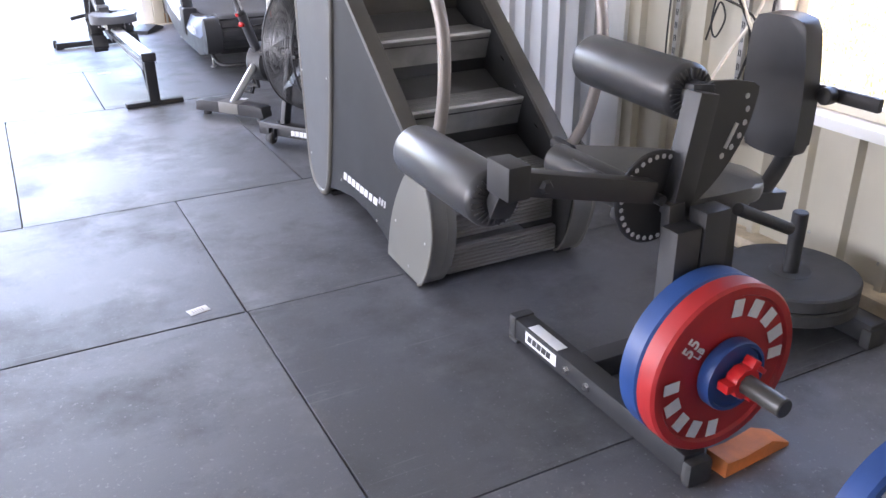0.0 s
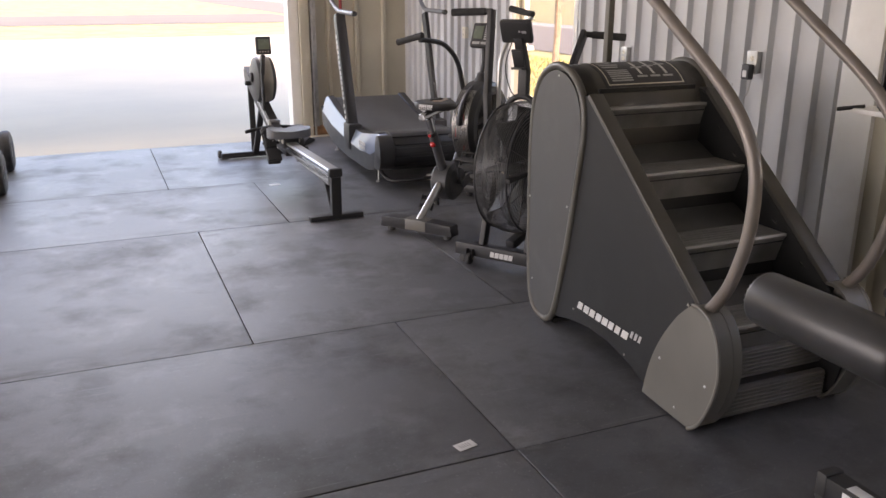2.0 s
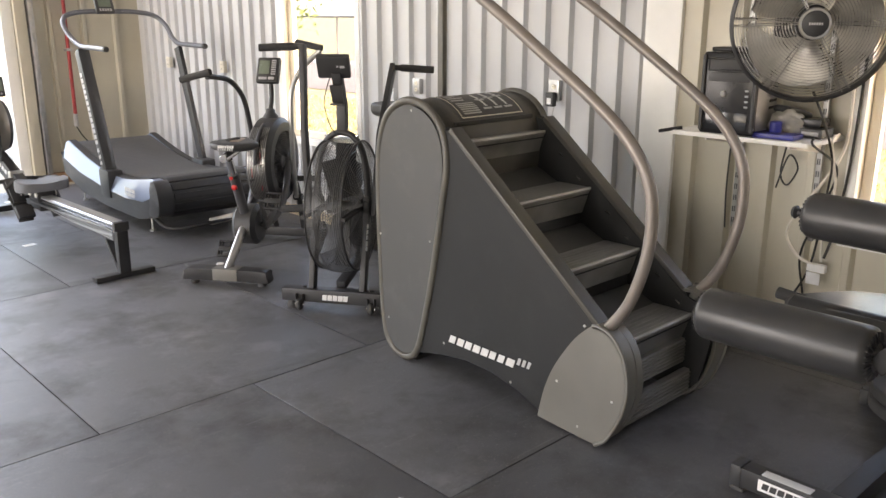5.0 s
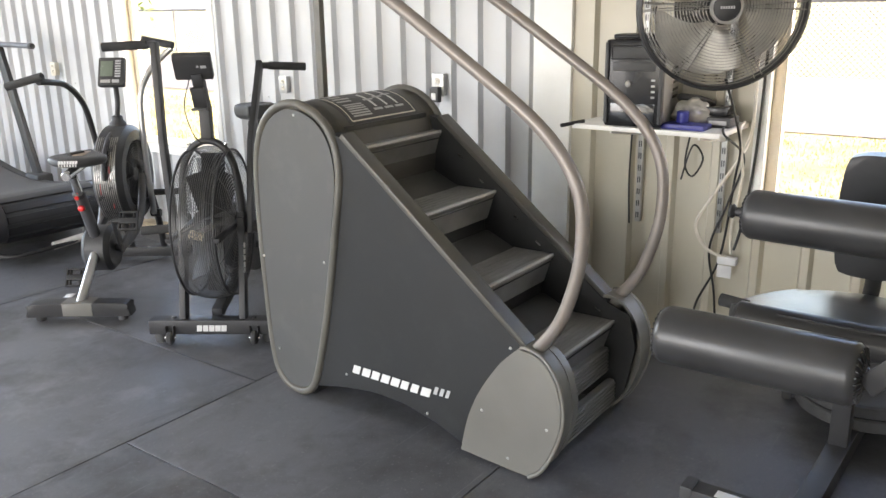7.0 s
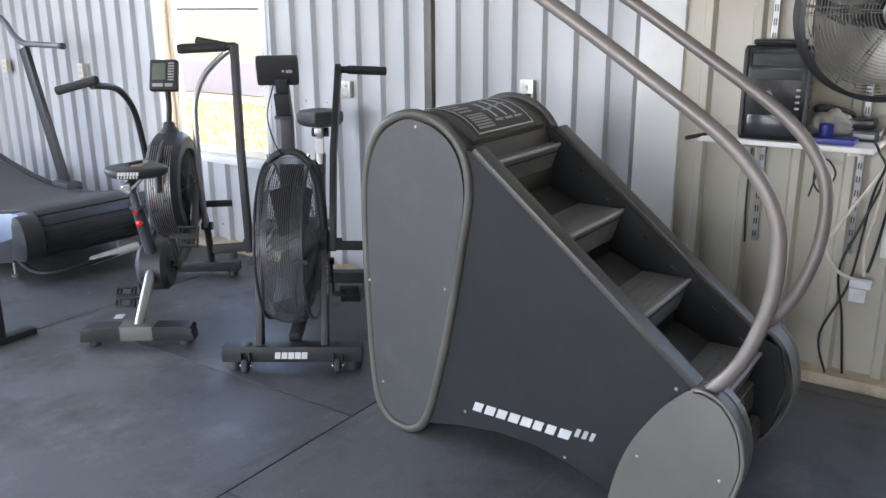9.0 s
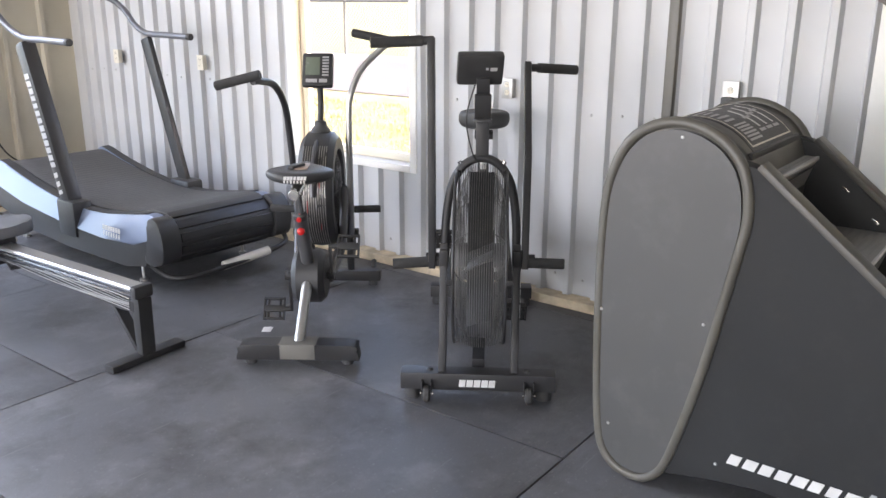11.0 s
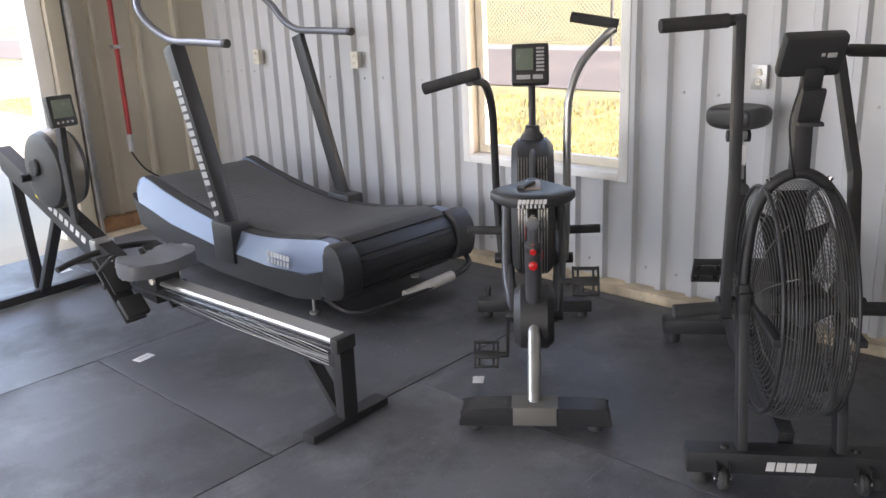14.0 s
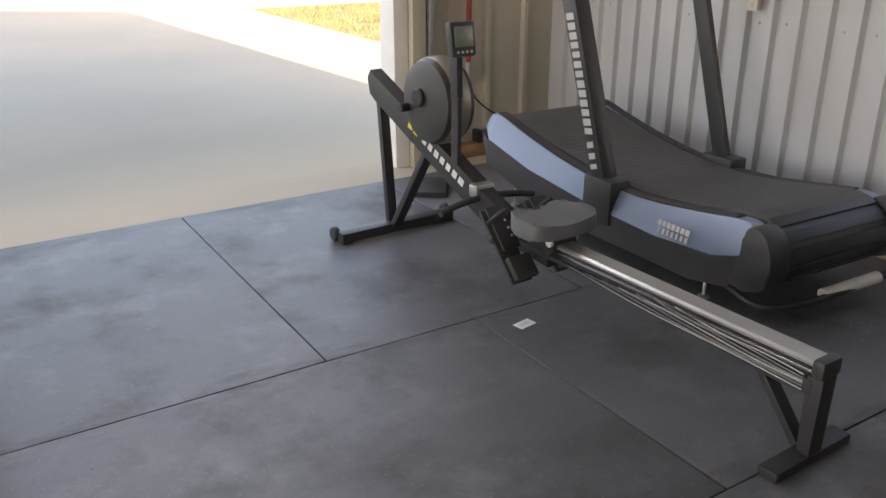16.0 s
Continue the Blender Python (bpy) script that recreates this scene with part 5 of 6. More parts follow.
        part("foot_rail", prism(strip + [(a, c + .006) for a, c in strip[::-1]], *sorted((s * .325, s * .378)), "x"), M["rubber"], t, "black textured foot strip")
        part("end_cap", prism(smooth2([(-.95, .18), (-.975, .30), (-.94, .395), (-.885, .42), (-.845, .39), (-.835, .27), (-.80, .16)], 4), *sorted((s * .318, s * .432)), "x", bev=.012), M["plastic"], t)
        # post
        post = part("post", bar((s * .385, -.06, .25), (s * .385, .30, 1.27), .095, .10, bev=.03, up=(0, 1, 0)) if s < 0 else bar((s * .385, -.06, .25), (s * .385, .27, 1.27), .035, .085, bev=.006, up=(0, 1, 0)), M["black_sat"], t, "black upright with printed marks")
        part("post_shoe", box((s * .385 - .06, -.13, .17), (s * .385 + .06, .06, .385), .02), M["plastic"], post)
        for y in (-.62, .72):
            part("level_foot", lathe([(0, 0), (.022, 0), (.024, .012), (.008, .018), (.008, .12), (0, .12)], pose(s * .34, y, 0), 14), M["galv"], t)
    # front drum cover with slats
    drum = [(-.80 + .155 * math.cos(a), .275 + .145 * math.sin(a)) for a in (math.radians(95 + 150 * i / 16) for i in range(17))]
    part("drum_cover", prism(drum + [(-.78, .16), (-.74, .40)], -.317, .317, "x"), M["plastic"], t)
    for i in range(1, 14, 3):
        a, c = drum[i], drum[i + 2]
        part("drum_slat", bar((0, a[0] - .004, a[1] + .003), (0, c[0] - .004, c[1] + .003), .61, .012, bev=.003), M["black_sat"], t)
    part("rear_bumper", box((-.32, .86, .30), (.32, .93, .44), .02), M["plastic"], t)
    # lifting handle with a pale grip
    h = part("lift_handle", tube([(-.36, -.70, .13), (-.33, -.86, .07), (-.2, -.95, .075), (.12, -.99, .105), (.32, -1.0, .135), (.40, -.95, .16), (.40, -.86, .22)], .014, seg=12), M["black_sat"], t)
    part("grip", rod((-.055, -.955, .088), (.235, -.996, .122), .026), M["white_grip"], h, "off-white grip sleeve")
    # handlebar
    hb = part("handlebar", tube([(-.385, -.19, 1.285), (-.385, .10, 1.29), (-.385, .30, 1.295), (-.40, .46, 1.36), (-.41, .56, 1.45), (-.36, .63, 1.52), (-.22, .655, 1.55), (0, .66, 1.555), (.22, .655, 1.55), (.36, .62, 1.52), (.42, .54, 1.44), (.41, .42, 1.35), (.40, .28, 1.30), (.40, .10, 1.295), (.40, -.17, 1.29)], .0195, seg=12), M["bar_grey"], t, "long bent blue-grey handlebar")
    for x, y, z in ((-.385, -.195, 1.285), (.40, -.175, 1.29)):
        part("end_cap", rod((x, y - .012, z), (x, y + .02, z), .021), M["rubber"], hb)
    mon = box((-.075, -.012, -.06), (.075, .022, .075), .01)
    mon.transform(pose(-.05, .625, 1.595, -22, 0, 0))
    mon = part("monitor", mon, M["plastic"], t, "small black monitor with a grey display")
    s = box((-.05, -.016, -.01), (.05, -.0125, .055), .002)
    s.transform(pose(-.05, .625, 1.595, -22, 0, 0))
    part("display", s, M["lcd"], mon)
    s = bmesh.new()
    for k in range(5):
        box((-.05 + k * .021, -.016, -.045), (-.036 + k * .021, -.0125, -.025), .001, s, seg=1)
    s.transform(pose(-.05, .625, 1.595, -22, 0, 0))
    part("button", s, M["grey_ink"], mon)
    # printed marks
    ax = (V((-.385, .30, 1.27)) - V((-.385, -.06, .25))).normalized()
    m = Matrix(((0, 1, 0, -.4335), (-ax.y, 0, ax.z, 0), (-ax.z, 0, -ax.y, 0), (0, 0, 0, 1)))
    top_p = V((0, -.06, .25)) + ax * .90
    lg = marks(13, .05, .044, .0012, -.15, .72, 12)
    lg.transform(Matrix.Translation((0, top_p.y - .028, top_p.z)) @ m)
    part("name_blocks", lg, M["grey_ink"], t, "pale printed blocks down the post")
    lg = marks(3, .042, .052, .0012, 0, .5, 2)
    q = V((0, -.06, .25)) + ax * .31
    lg.transform(Matrix.Translation((0, q.y - .02, q.z)) @ m)
    part("name_blocks", lg, M["grey_ink"], t)
    for dz, n, sd, bold in ((0, 7, 4, .82), (-.034, 7, 8, .5)):
        lg = marks(n, .027, .025, .0012, .2, bold, sd)
        lg.transform(pose(-.4385, -.42, .285 + dz, 0, 0, -90))
        part("name_blocks", lg, M["white_ink"], t, "white printed blocks")


treadmill()


# ---- rowing machine ----
def rower():
    r = thing("rowing_machine", pose(0.816, 5.905, 0, 0, 0, 2.0), "black rowing machine with a silver rail and grey seat", "rowing machine")
    # rear legs and rail
    part("rail", prism([(-.042, .322), (.042, .322), (.042, .33), (.034, .338), (-.034, .338), (-.042, .33)], .0, 1.32, "y"), M["alu"], r, "polished aluminium rail")
    part("rail_body", prism([(-.030, .275), (.030, .275), (.036, .29), (.036, .3215), (-.036, .3215), (-.036, .29)], .0, 1.32, "y"), M["rail_dark"], r, "dark polished rail side")
    part("rail_side", box((-.0385, .01, .298), (-.0365, 1.25, .306), .0005), M["chrome"], r)
    part("rail_beam", prism([(.005, .226), (.10, .222), (.45, .240), (.85, .258), (1.32, .262), (1.32, .2745), (.005, .2745)], -.0362, .0362, "x", bev=.003), M["black_sat"], r)
    for k in range(7):
        n, y1 = 14, 1.02 - k * .085
        wave = [(.03 + (y1 - .03) * i / n, .232 + k * .0085 + .034 * (i / n) ** 1.4 * (1 - k * .07) + .004 * math.sin(i * .55 + k)) for i in range(n + 1)]
        part("rail_stripe", prism(wave + [(a, c + .0032 * (1 - (a / 1.1) ** 2) + .0006) for a, c in wave[::-1]], -.0385, -.0368, "x"), M["alu"] if k % 3 else M["grey_ink"], r)
    part("end_cap", box((-.047, -.032, .288), (.047, .008, .346), .012), M["plastic"], r)
    leg = part("rear_leg", prism([(-.030, .287), (.022, .287), (.016, .03), (-.026, .03)], -.034, .034, "x", bev=.004), M["black_sat"], r)
    part("rear_brace", bar((0, .19, .235), (0, .03, .04), .05, .025, up=(0, 1, 0)), M["black_sat"], r)
    part("rear_foot", box((-.185, -.03, .0), (.185, .035, .032), .006), M["black_sat"], r)
    # seat
    seat = smooth2([(-.13, 1.07), (-.165, 1.12), (-.16, 1.22), (-.10, 1.285), (-.03, 1.265), (.03, 1.265), (.10, 1.285), (.16, 1.22), (.165, 1.12), (.13, 1.07), (0, 1.055)], 4)
    sb = part("seat", prism(seat, .372, .425, "z", bev=.014), M["grey_seat"], r, "grey moulded seat")
    for v in sb.data.vertices:
        if v.co.z > .39:
            v.co.z += 1.1 * v.co.x ** 2 - .012 + .35 * max(0.0, abs(v.co.y - 1.16) - .07)
    part("carriage", box((-.06, 1.09, .30), (.06, 1.25, .371), .006), M["black"], sb)
    for y in (1.11, 1.22):
        for s in (-1, 1):
            part("roller", rod((s * .045, y, .345), (s * .07, y, .345), .018), M["white_grip"], sb)
    # footboards
    for s in (-1, 1):
        fb = part("footboard", bar((s * .115, 1.20, .16), (s * .115, 1.43, .40), .10, .016, bev=.006, up=(0, -1, 1)), M["plastic"], r, "black angled footboard")
        part("heel_cup", bar((s * .115, 1.17, .19), (s * .115, 1.24, .26), .11, .03, bev=.008, up=(0, -1, 1)), M["plastic"], fb)
        part("toe_plate", bar((s * .115, 1.27, .28), (s * .115, 1.40, .42), .085, .012, bev=.004, up=(0, -1, 1)), M["black_sat"], fb)
        bm = bmesh.new()
        for k in range(4):
            rod((s * .115 + .02, 1.305 + k * .024, .318 + k * .025), (s * .115 + .02, 1.298 + k * .024, .326 + k * .025), .005, bm, 8)
        part("adjust_holes", bm, M["grey_ink"], fb)
        part("strap", tube([(s * .06, 1.36, .37), (s * .115, 1.32, .43), (s * .17, 1.36, .37)], .009, seg=6), M["foam"], fb)
    part("foot_axle", rod((-.17, 1.34, .30), (.17, 1.34, .30), .012), M["black"], r)
    # handle resting in its hook
    part("handle", tube([(-.25, 1.58, .36), (-.14, 1.60, .375), (0, 1.605, .385), (.14, 1.60, .375), (.25, 1.58, .36)], .0145, seg=12), M["foam"], r, "black foam handle")
    part("handle_block", box((-.035, 1.575, .36), (.035, 1.64, .405), .008), M["plastic"], r)
    part("handle_hook", box((-.05, 1.60, .38), (.05, 1.66, .44), .012), M["alu"], r)
    # main arm up to the flywheel
    arm = part("main_arm", prism([(1.15, .22), (1.15, .30), (1.45, .36), (2.52, .80), (2.55, .76), (2.53, .68), (2.48, .655), (1.5, .25)], -.034, .034, "x", bev=.006), M["black_sat"], r, "black sloping main beam")
    lg = marks(7, .034, .052, .0012, .1, .7, 4)
    d = (V((0, 2.52, .80)) - V((0, 1.45, .36))).normalized()
    m = Matrix(((0, 1, 0, -.0352), (-d.y, 0, -d.z, 2.05), (-d.z, 0, d.y, .535), (0, 0, 0, 1)))
    lg.transform(m)
    part("name_blocks", lg, M["white_ink"], arm)
    lg = marks(2, .045, .05, .0014, .1, .75, 9)
    lg.transform(Matrix.Translation((0, d.y * .13, d.z * .13)) @ m)
    part("name_blocks", lg, M["yellow"], arm, "yellow printed blocks")
    hub = (-0.02, 1.98, .735)
    fw = part("flywheel_guard", lathe([(0, -.085), (.14, -.085), (.18, -.07), (.19, -.05), (.19, .05), (.18, .07), (.14, .085), (0, .085)], pose(hub[0] + .03, hub[1], hub[2], 0, 90, 0), 44), M["plastic"], r, "round black flywheel guard")
    part("flywheel_rim", lathe([(.191, -.045), (.197, -.03), (.197, .03), (.191, .045)], pose(hub[0] + .03, hub[1], hub[2], 0, 90, 0), 44), M["tan_alu"], fw, "dull tan metal band")
    part("damper", rod((hub[0] - .075, hub[1] + .02, hub[2] + .02), (hub[0] - .02, hub[1] + .02, hub[2] + .02), .042), M["black"], fw)
    part("damper_lever", rod((hub[0] - .10, hub[1] + .12, hub[2] - .04), (hub[0] - .05, hub[1] + .12, hub[2] - .04), .02), M["black"], fw)
    # front legs in a V
    part("front_leg", bar((0, 2.47, .70), (-.02, 2.36, .03), .05, .035, up=(0, 1, 0)), M["black_sat"], r)
    part("front_leg", bar((0, 2.02, .52), (-.02, 2.33, .03), .05, .035, up=(0, 1, 0)), M["black_sat"], r)
    ff = part("front_foot", box((-.33, 2.31, .008), (.33, 2.38, .055), .006), M["black_sat"], r)
    for s in (-1, 1):
        part("caster", lathe([(0, -.016), (.03, -.016), (.036, -.008), (.036, .008), (.03, .016), (0, .016)], pose(s * .33, 2.395, .036, 0, 90, 0), 18), M["rubber"], ff)
        part("foot_pad", box((s * .30 - .03, 2.315, 0), (s * .30 + .03, 2.375, .0078), .002), M["rubber"], ff)
    # monitor arm
    part("monitor_arm", bar((-.045, 1.76, .50), (-.045, 1.76, .80), .022, .05, bar((-.045, 1.76, .79), (-.02, 1.80, .95), .03, .05, up=(0, 1, 0)), up=(0, 1, 0)), M["foam"], r)
    T = pose(-.02, 1.765, 1.03, -10, 0, 0)
    mon = box((-.062, -.018, -.072), (.062, .024, .072), .012)
    mon.transform(T)
    mon = part("monitor", mon, M["plastic"], r, "black monitor with a dark grey-green display")
    s = box((-.046, -.0225, -.032), (.046, -.0185, .052), .002)
    s.transform(T)
    part("display", s, M["lcd"], mon)
    s = bmesh.new()
    for k in range(4):
        rod((-.034 + k * .0225, -.0185, -.052), (-.034 + k * .0225, -.022, -.052), .006, s, 10)
    s.transform(T)
    part("button", s, M["grey_ink"], mon)


rower()


# ---- leg extension machine and its plates ----
def roller_pad(parent, c0, c1, r, name="roller_pad"):
    """A padded roller with gathered vinyl at its ends."""
    n = (V(c1) - V(c0)).length
    e = r * .35
    prof = [(0, 0.004), (r * .45, 0.0), (r * .8, e * .15), (r * .97, e * .6), (r, e), (r * 1.005, n * .5), (r, n - e), (r * .97, n - e * .6), (r * .8, n - e * .15), (r * .45, n), (0, n - .004)]
    fr = frame_between(c0, c1)
    p = part(name, lathe(prof, fr, 36), M["vinyl"], parent, "glossy black vinyl roller", 60)
    bm = bmesh.new()
    for k in range(26):
        a = 2 * math.pi * k / 26
        for h, s in ((n, 1), (0, -1)):
            q0 = fr @ V((math.cos(a) * r * .5, math.sin(a) * r * .5, h + s * .002))
            q1 = fr @ V((math.cos(a) * r * .86, math.sin(a) * r * .86, h - s * e * .2))
            bar(q0, q1, .008, .004, bm, .002)
    tagged(part("pleats", bm, M["vinyl"], p), kind="stuff")
    return p


def bumper(name, c, r, w, material, label, parent=None, bore=0.026):
    """A weight plate whose axis is y, its face towards -y at c."""
    prof = [(bore, 0), (r * .30, 0), (r * .32, .004), (r * .86, .004), (r * .885, -.004), (r * .97, -.004), (r, .004), (r, w - .004), (r * .97, w + .0), (r * .3, w - .004), (bore, w - .004), (bore, 0)]
    bm = lathe([(a, -h) for a, h in prof], pose(0, 0, 0, 90, 0, 0), 64)
    t = thing(name, Matrix.Translation(c), label, "weight plate")
    part("disc", bm, M[material], t)
    return t


def arc_marks(parent, count, r, h, start, sweep, seed, y, material):
    """Plain blocks set round a circle in place of a maker's name."""
    for k in range(count):
        a = start + sweep * k / max(1, count - 1)
        bm = marks(1, h, h * .85, .002, 0, .9, seed + k * 7)
        bm.transform(Matrix.Translation((-h * .36, 0, -h / 2)))
        bm.transform(pose(0, y, 0) @ pose(0, 0, 0, 0, math.degrees(a), 0) @ pose(0, 0, r))
        part("name_block", bm, M[material], parent)


def leg_machine():
    g = thing("leg_extension_machine", base=(1.6, 1.85, 0), label="black steel leg extension machine with vinyl pads and rollers", category="exercise machine")
    beam = part("front_beam", box((1.30, 1.395, .015), (1.37, 2.20, .085), .005), M["black_sat"], g)
    part("end_cap", box((1.296, 2.185, .008), (1.374, 2.225, .092), .01), M["plastic"], beam)
    part("rubber_end", box((1.295, 1.365, .0), (1.375, 1.40, .075), .015), M["rubber"], beam)
    part("rubber_foot", box((1.295, 2.17, .0), (1.375, 2.22, .0145), .004), M["rubber"], beam)
    lab = part("sticker", box((1.2985, 1.955, .032), (1.2998, 2.125, .072), .0003), M["paper"], beam, "white sticker with dark blocks")
    lg = marks(5, .022, .026, .0008, .2, .8, 5)
    lg.transform(pose(1.2983, 2.112, .042, 0, 0, -90))
    part("name_blocks", lg, M["plastic"], lab)
    part("top_sticker", box((1.305, 1.96, .0855), (1.345, 2.12, .0862), .0002), M["paper"], beam)
    for y in (1.90, 1.80):
        part("bolt", lathe([(0, .010), (.009, .010), (.011, .006), (.015, .003), (.016, 0)], pose(1.2995, y, .05, 0, -90), 6), M["chrome"], beam)
    part("cross_beam", bar((1.371, 1.89, .05), (2.30, 1.87, .05), .07, .07), M["black_sat"], g)
    rear = part("rear_beam", box((2.27, 1.60, .015), (2.34, 2.16, .085), .005), M["black_sat"], g)
    for y in (1.59, 2.13):
        part("rubber_foot", box((2.262, y, 0), (2.348, y + .04, .07), .012), M["rubber"], rear)
    up = part("upright", bar((1.863, 1.882, .0855), (1.845, 1.882, .47), .06, .06, up=(0, 1, 0)), M["black_sat"], g)
    # near side post and boxes that carry the lever
    part("side_post", box((1.295, 1.503, .0855), (1.372, 1.562, .655), .005), M["black_sat"], g)
    part("side_box", box((1.377, 1.50, .29), (1.458, 1.560, .69), .005), M["black_sat"], g)
    part("seat_rail", bar((1.42, 1.87, .56), (2.06, 1.87, .475), .06, .06), M["black_sat"], g)
    part("side_link", bar((1.42, 1.56, .60), (1.52, 1.86, .53), .05, .05), M["black_sat"], g)
    # toothed disc
    disc = part("index_disc", rod((1.315, 1.612, .705), (1.315, 1.626, .705), .118, seg=48), M["black"], g, "black disc with a ring of holes")
    for k in range(26):
        a = math.radians(25 + k * 290 / 25)
        part("hole_ring", lathe([(0, .0015), (.0055, .0015), (.0065, 0)], pose(1.315 + .104 * math.cos(a), 1.6115, .705 + .104 * math.sin(a), 90, 0, 0), 8), M["grey_ink"], disc)
    part("pivot", rod((1.315, 1.585, .705), (1.315, 1.70, .705), .014), M["black"], disc, "dark pivot pin")
    # lever to the lower roller
    lev = part("lever", bar((1.28, 1.595, .735), (.90, 1.60, .825), .045, .055), M["black_sat"], g)
    part("lever_head", box((.868, 1.568, .79), (.925, 1.66, .868), .006), M["black"], lev)
    part("bolt", lathe([(0, .010), (.012, .010), (.016, .003), (.018, 0)], pose(.965, 1.5715, .81, 90, 0, 0), 6), M["black_sat"], lev)
    part("lever_link", bar((.905, 1.63, .80), (.925, 1.70, .72), .05, .05), M["black"], lev)
    roller_pad(lev, (.93, 1.715, .735), (.948, 2.185, .725), .073)
    part("axle", rod((.93, 1.69, .735), (.948, 2.20, .725), .014), M["chrome"], lev)
    # upper arm, sector plate, thigh roller
    arm = part("upper_arm", bar((1.36, 1.595, .66), (1.415, 1.60, .955), .06, .055, up=(0, 1, 0)), M["black_sat"], g)
    part("sector_plate", prism(smooth2([(1.40, .95), (1.585, .955), (1.60, .90), (1.565, .80), (1.48, .70), (1.40, .68)], 3), 1.605, 1.615, "y"), M["black_sat"], arm)
    for k in range(6):
        a = math.radians(20 - k * 17)
        part("sector_hole", lathe([(0, .0015), (.007, .0015), (.008, 0)], pose(1.46 + .115 * math.cos(a), 1.6045, .885 + .115 * math.sin(a), 90, 0, 0), 8), M["grey_ink"], arm)
    part("slot", bar((1.515, 1.6035, .80), (1.545, 1.6035, .86), .012, .003, bev=.001, up=(0, 1, 0)), M["grey_ink"], arm)
    part("roller_mount", bar((1.42, 1.60, .945), (1.475, 1.69, .922), .05, .05), M["black"], arm)
    part("axle", rod((1.468, 1.62, .922), (1.512, 2.185, .920), .014), M["black_sat"], arm)
    part("collar", rod((1.472, 1.66, .922), (1.475, 1.70, .922), .035), M["black"], arm)
    roller_pad(arm, (1.475, 1.695, .922), (1.51, 2.155, .920), .073)
    part("axle_cap", lathe([(0, .03), (.018, .03), (.022, .02), (.012, .012), (.012, 0)], frame_between((1.512, 2.175, .92), (1.516, 2.22, .92)), 12), M["black"], arm)
    part("bolt", lathe([(0, .010), (.012, .010), (.016, .003), (.018, 0)], pose(1.445, 1.6035, .90, 90, 0, 0), 6), M["black_sat"], arm)
    # seat and back
    sp = prism(smooth2([(1.37, 1.63), (1.35, 1.85), (1.37, 2.125), (1.50, 2.13), (1.76, 2.06), (1.87, 1.95), (1.87, 1.80), (1.78, 1.70), (1.50, 1.63)], 4), .60, .655, "z", bev=.018)
    sp.transform(pose(1.37, 0, .655, 0, 7.5, 0) @ pose(-1.37, 0, -.63))
    seat = part("seat", sp, M["vinyl"], g, "black vinyl seat pad")
    part("seat_roll", rod((1.385, 1.64, .640), (1.385, 2.13, .640), .05, seg=24, bev=.015), M["vinyl"], seat)
    part("seat_board", bar((1.45, 1.88, .603), (1.82, 1.88, .555), .30, .015), M["black"], seat)
    bk = smooth2([(1.785, .67), (1.81, .64), (1.885, .632), (1.96, .64), (1.985, .67), (1.995, .85), (1.98, 1.01), (1.955, 1.04), (1.885, 1.048), (1.815, 1.04), (1.79, 1.01), (1.775, .85)], 4)
    b = prism(bk, -.03, .035, "x", bev=.014)
    b.transform(pose(2.02, 0, 0) @ pose(0, 0, .64, 0, -4, 0) @ pose(0, 0, -.64))
    back = part("backrest", b, M["vinyl"], g, "black vinyl back pad with rounded corners")
    part("back_post", tube([(1.90, 1.87, .47), (2.01, 1.87, .54), (2.09, 1.87, .70), (2.085, 1.87, .90)], .026, seg=12), M["black_sat"], g)
    part("back_bracket", box((2.068, 1.60, .81), (2.088, 1.90, .85), .004), M["black_sat"], g)
    part("back_knob", rod((2.066, 1.75, .83), (2.03, 1.75, .83), .026), M["plastic"], g)
    part("seat_handle", rod((1.57, 1.585, .635), (1.80, 1.60, .525), .017), M["foam"], g)
    part("seat_grip", rod((1.42, 2.10, .665), (1.42, 2.185, .672), .019), M["foam"], g)
    # weight peg
    part("weight_peg", rod((1.368, 1.502, .335), (1.368, 1.19, .335), .0245, seg=24), M["stair_flange"], g, "dull steel weight peg")
    part("peg_arm", bar((1.34, 1.575, .70), (1.34, 1.57, .60), .05, .03, up=(0, 1, 0)), M["black_sat"], g)


leg_machine()
C = (1.368, 1.372, .335)
red = bumper("bumper_plate", C, .225, .055, "red", "red rubber weight plate with raised white blocks, loaded on a peg")
arc_marks(red, 5, .165, .045, math.radians(5), math.radians(85), 3, .001, "white_ink")
arc_marks(red, 5, .165, .045, math.radians(185), math.radians(85), 3, .001, "white_ink")
for a in (-52, 128):
    w = words("55", .05)
    w.transform(pose(0, .002, 0) @ pose(0, 0, 0, 0, a, 0) @ pose(0, 0, .148))
    part("number", w, M["white_ink"], red)
    w = words("LB", .03)
    w.transform(pose(0, .002, 0) @ pose(0, 0, 0, 0, a, 0) @ pose(0, 0, .113))
    part("number", w, M["white_ink"], red)
bumper("bumper_plate", (C[0], C[1] + .058, C[2]), .225, .06, "blue", "blue rubber weight plate loaded behind a red one")
bumper("change_plate", (C[0], C[1] - .034, C[2]), .092, .032, "blue", "small blue weight plate on the peg")
clamp = thing("peg_clamp", base=(C[0], C[1] - .07, C[2] - .03), label="bright red plastic collar clamped on the weight peg", category="collar")
part("ring", lathe([(.026, 0), (.04, 0), (.042, .008), (.042, .026), (.04, .034), (.026, .034), (.026, 0)], pose(C[0], C[1] - .0365, C[2], 90, 0, 0), 10), M["red_plastic"], clamp)
for a in (30, 150, 270):
    bm = box((-.012, -.034, .036), (.012, 0, .062), .004)
    bm.transform(pose(C[0], C[1] - .0365, C[2], 0, a, 0))
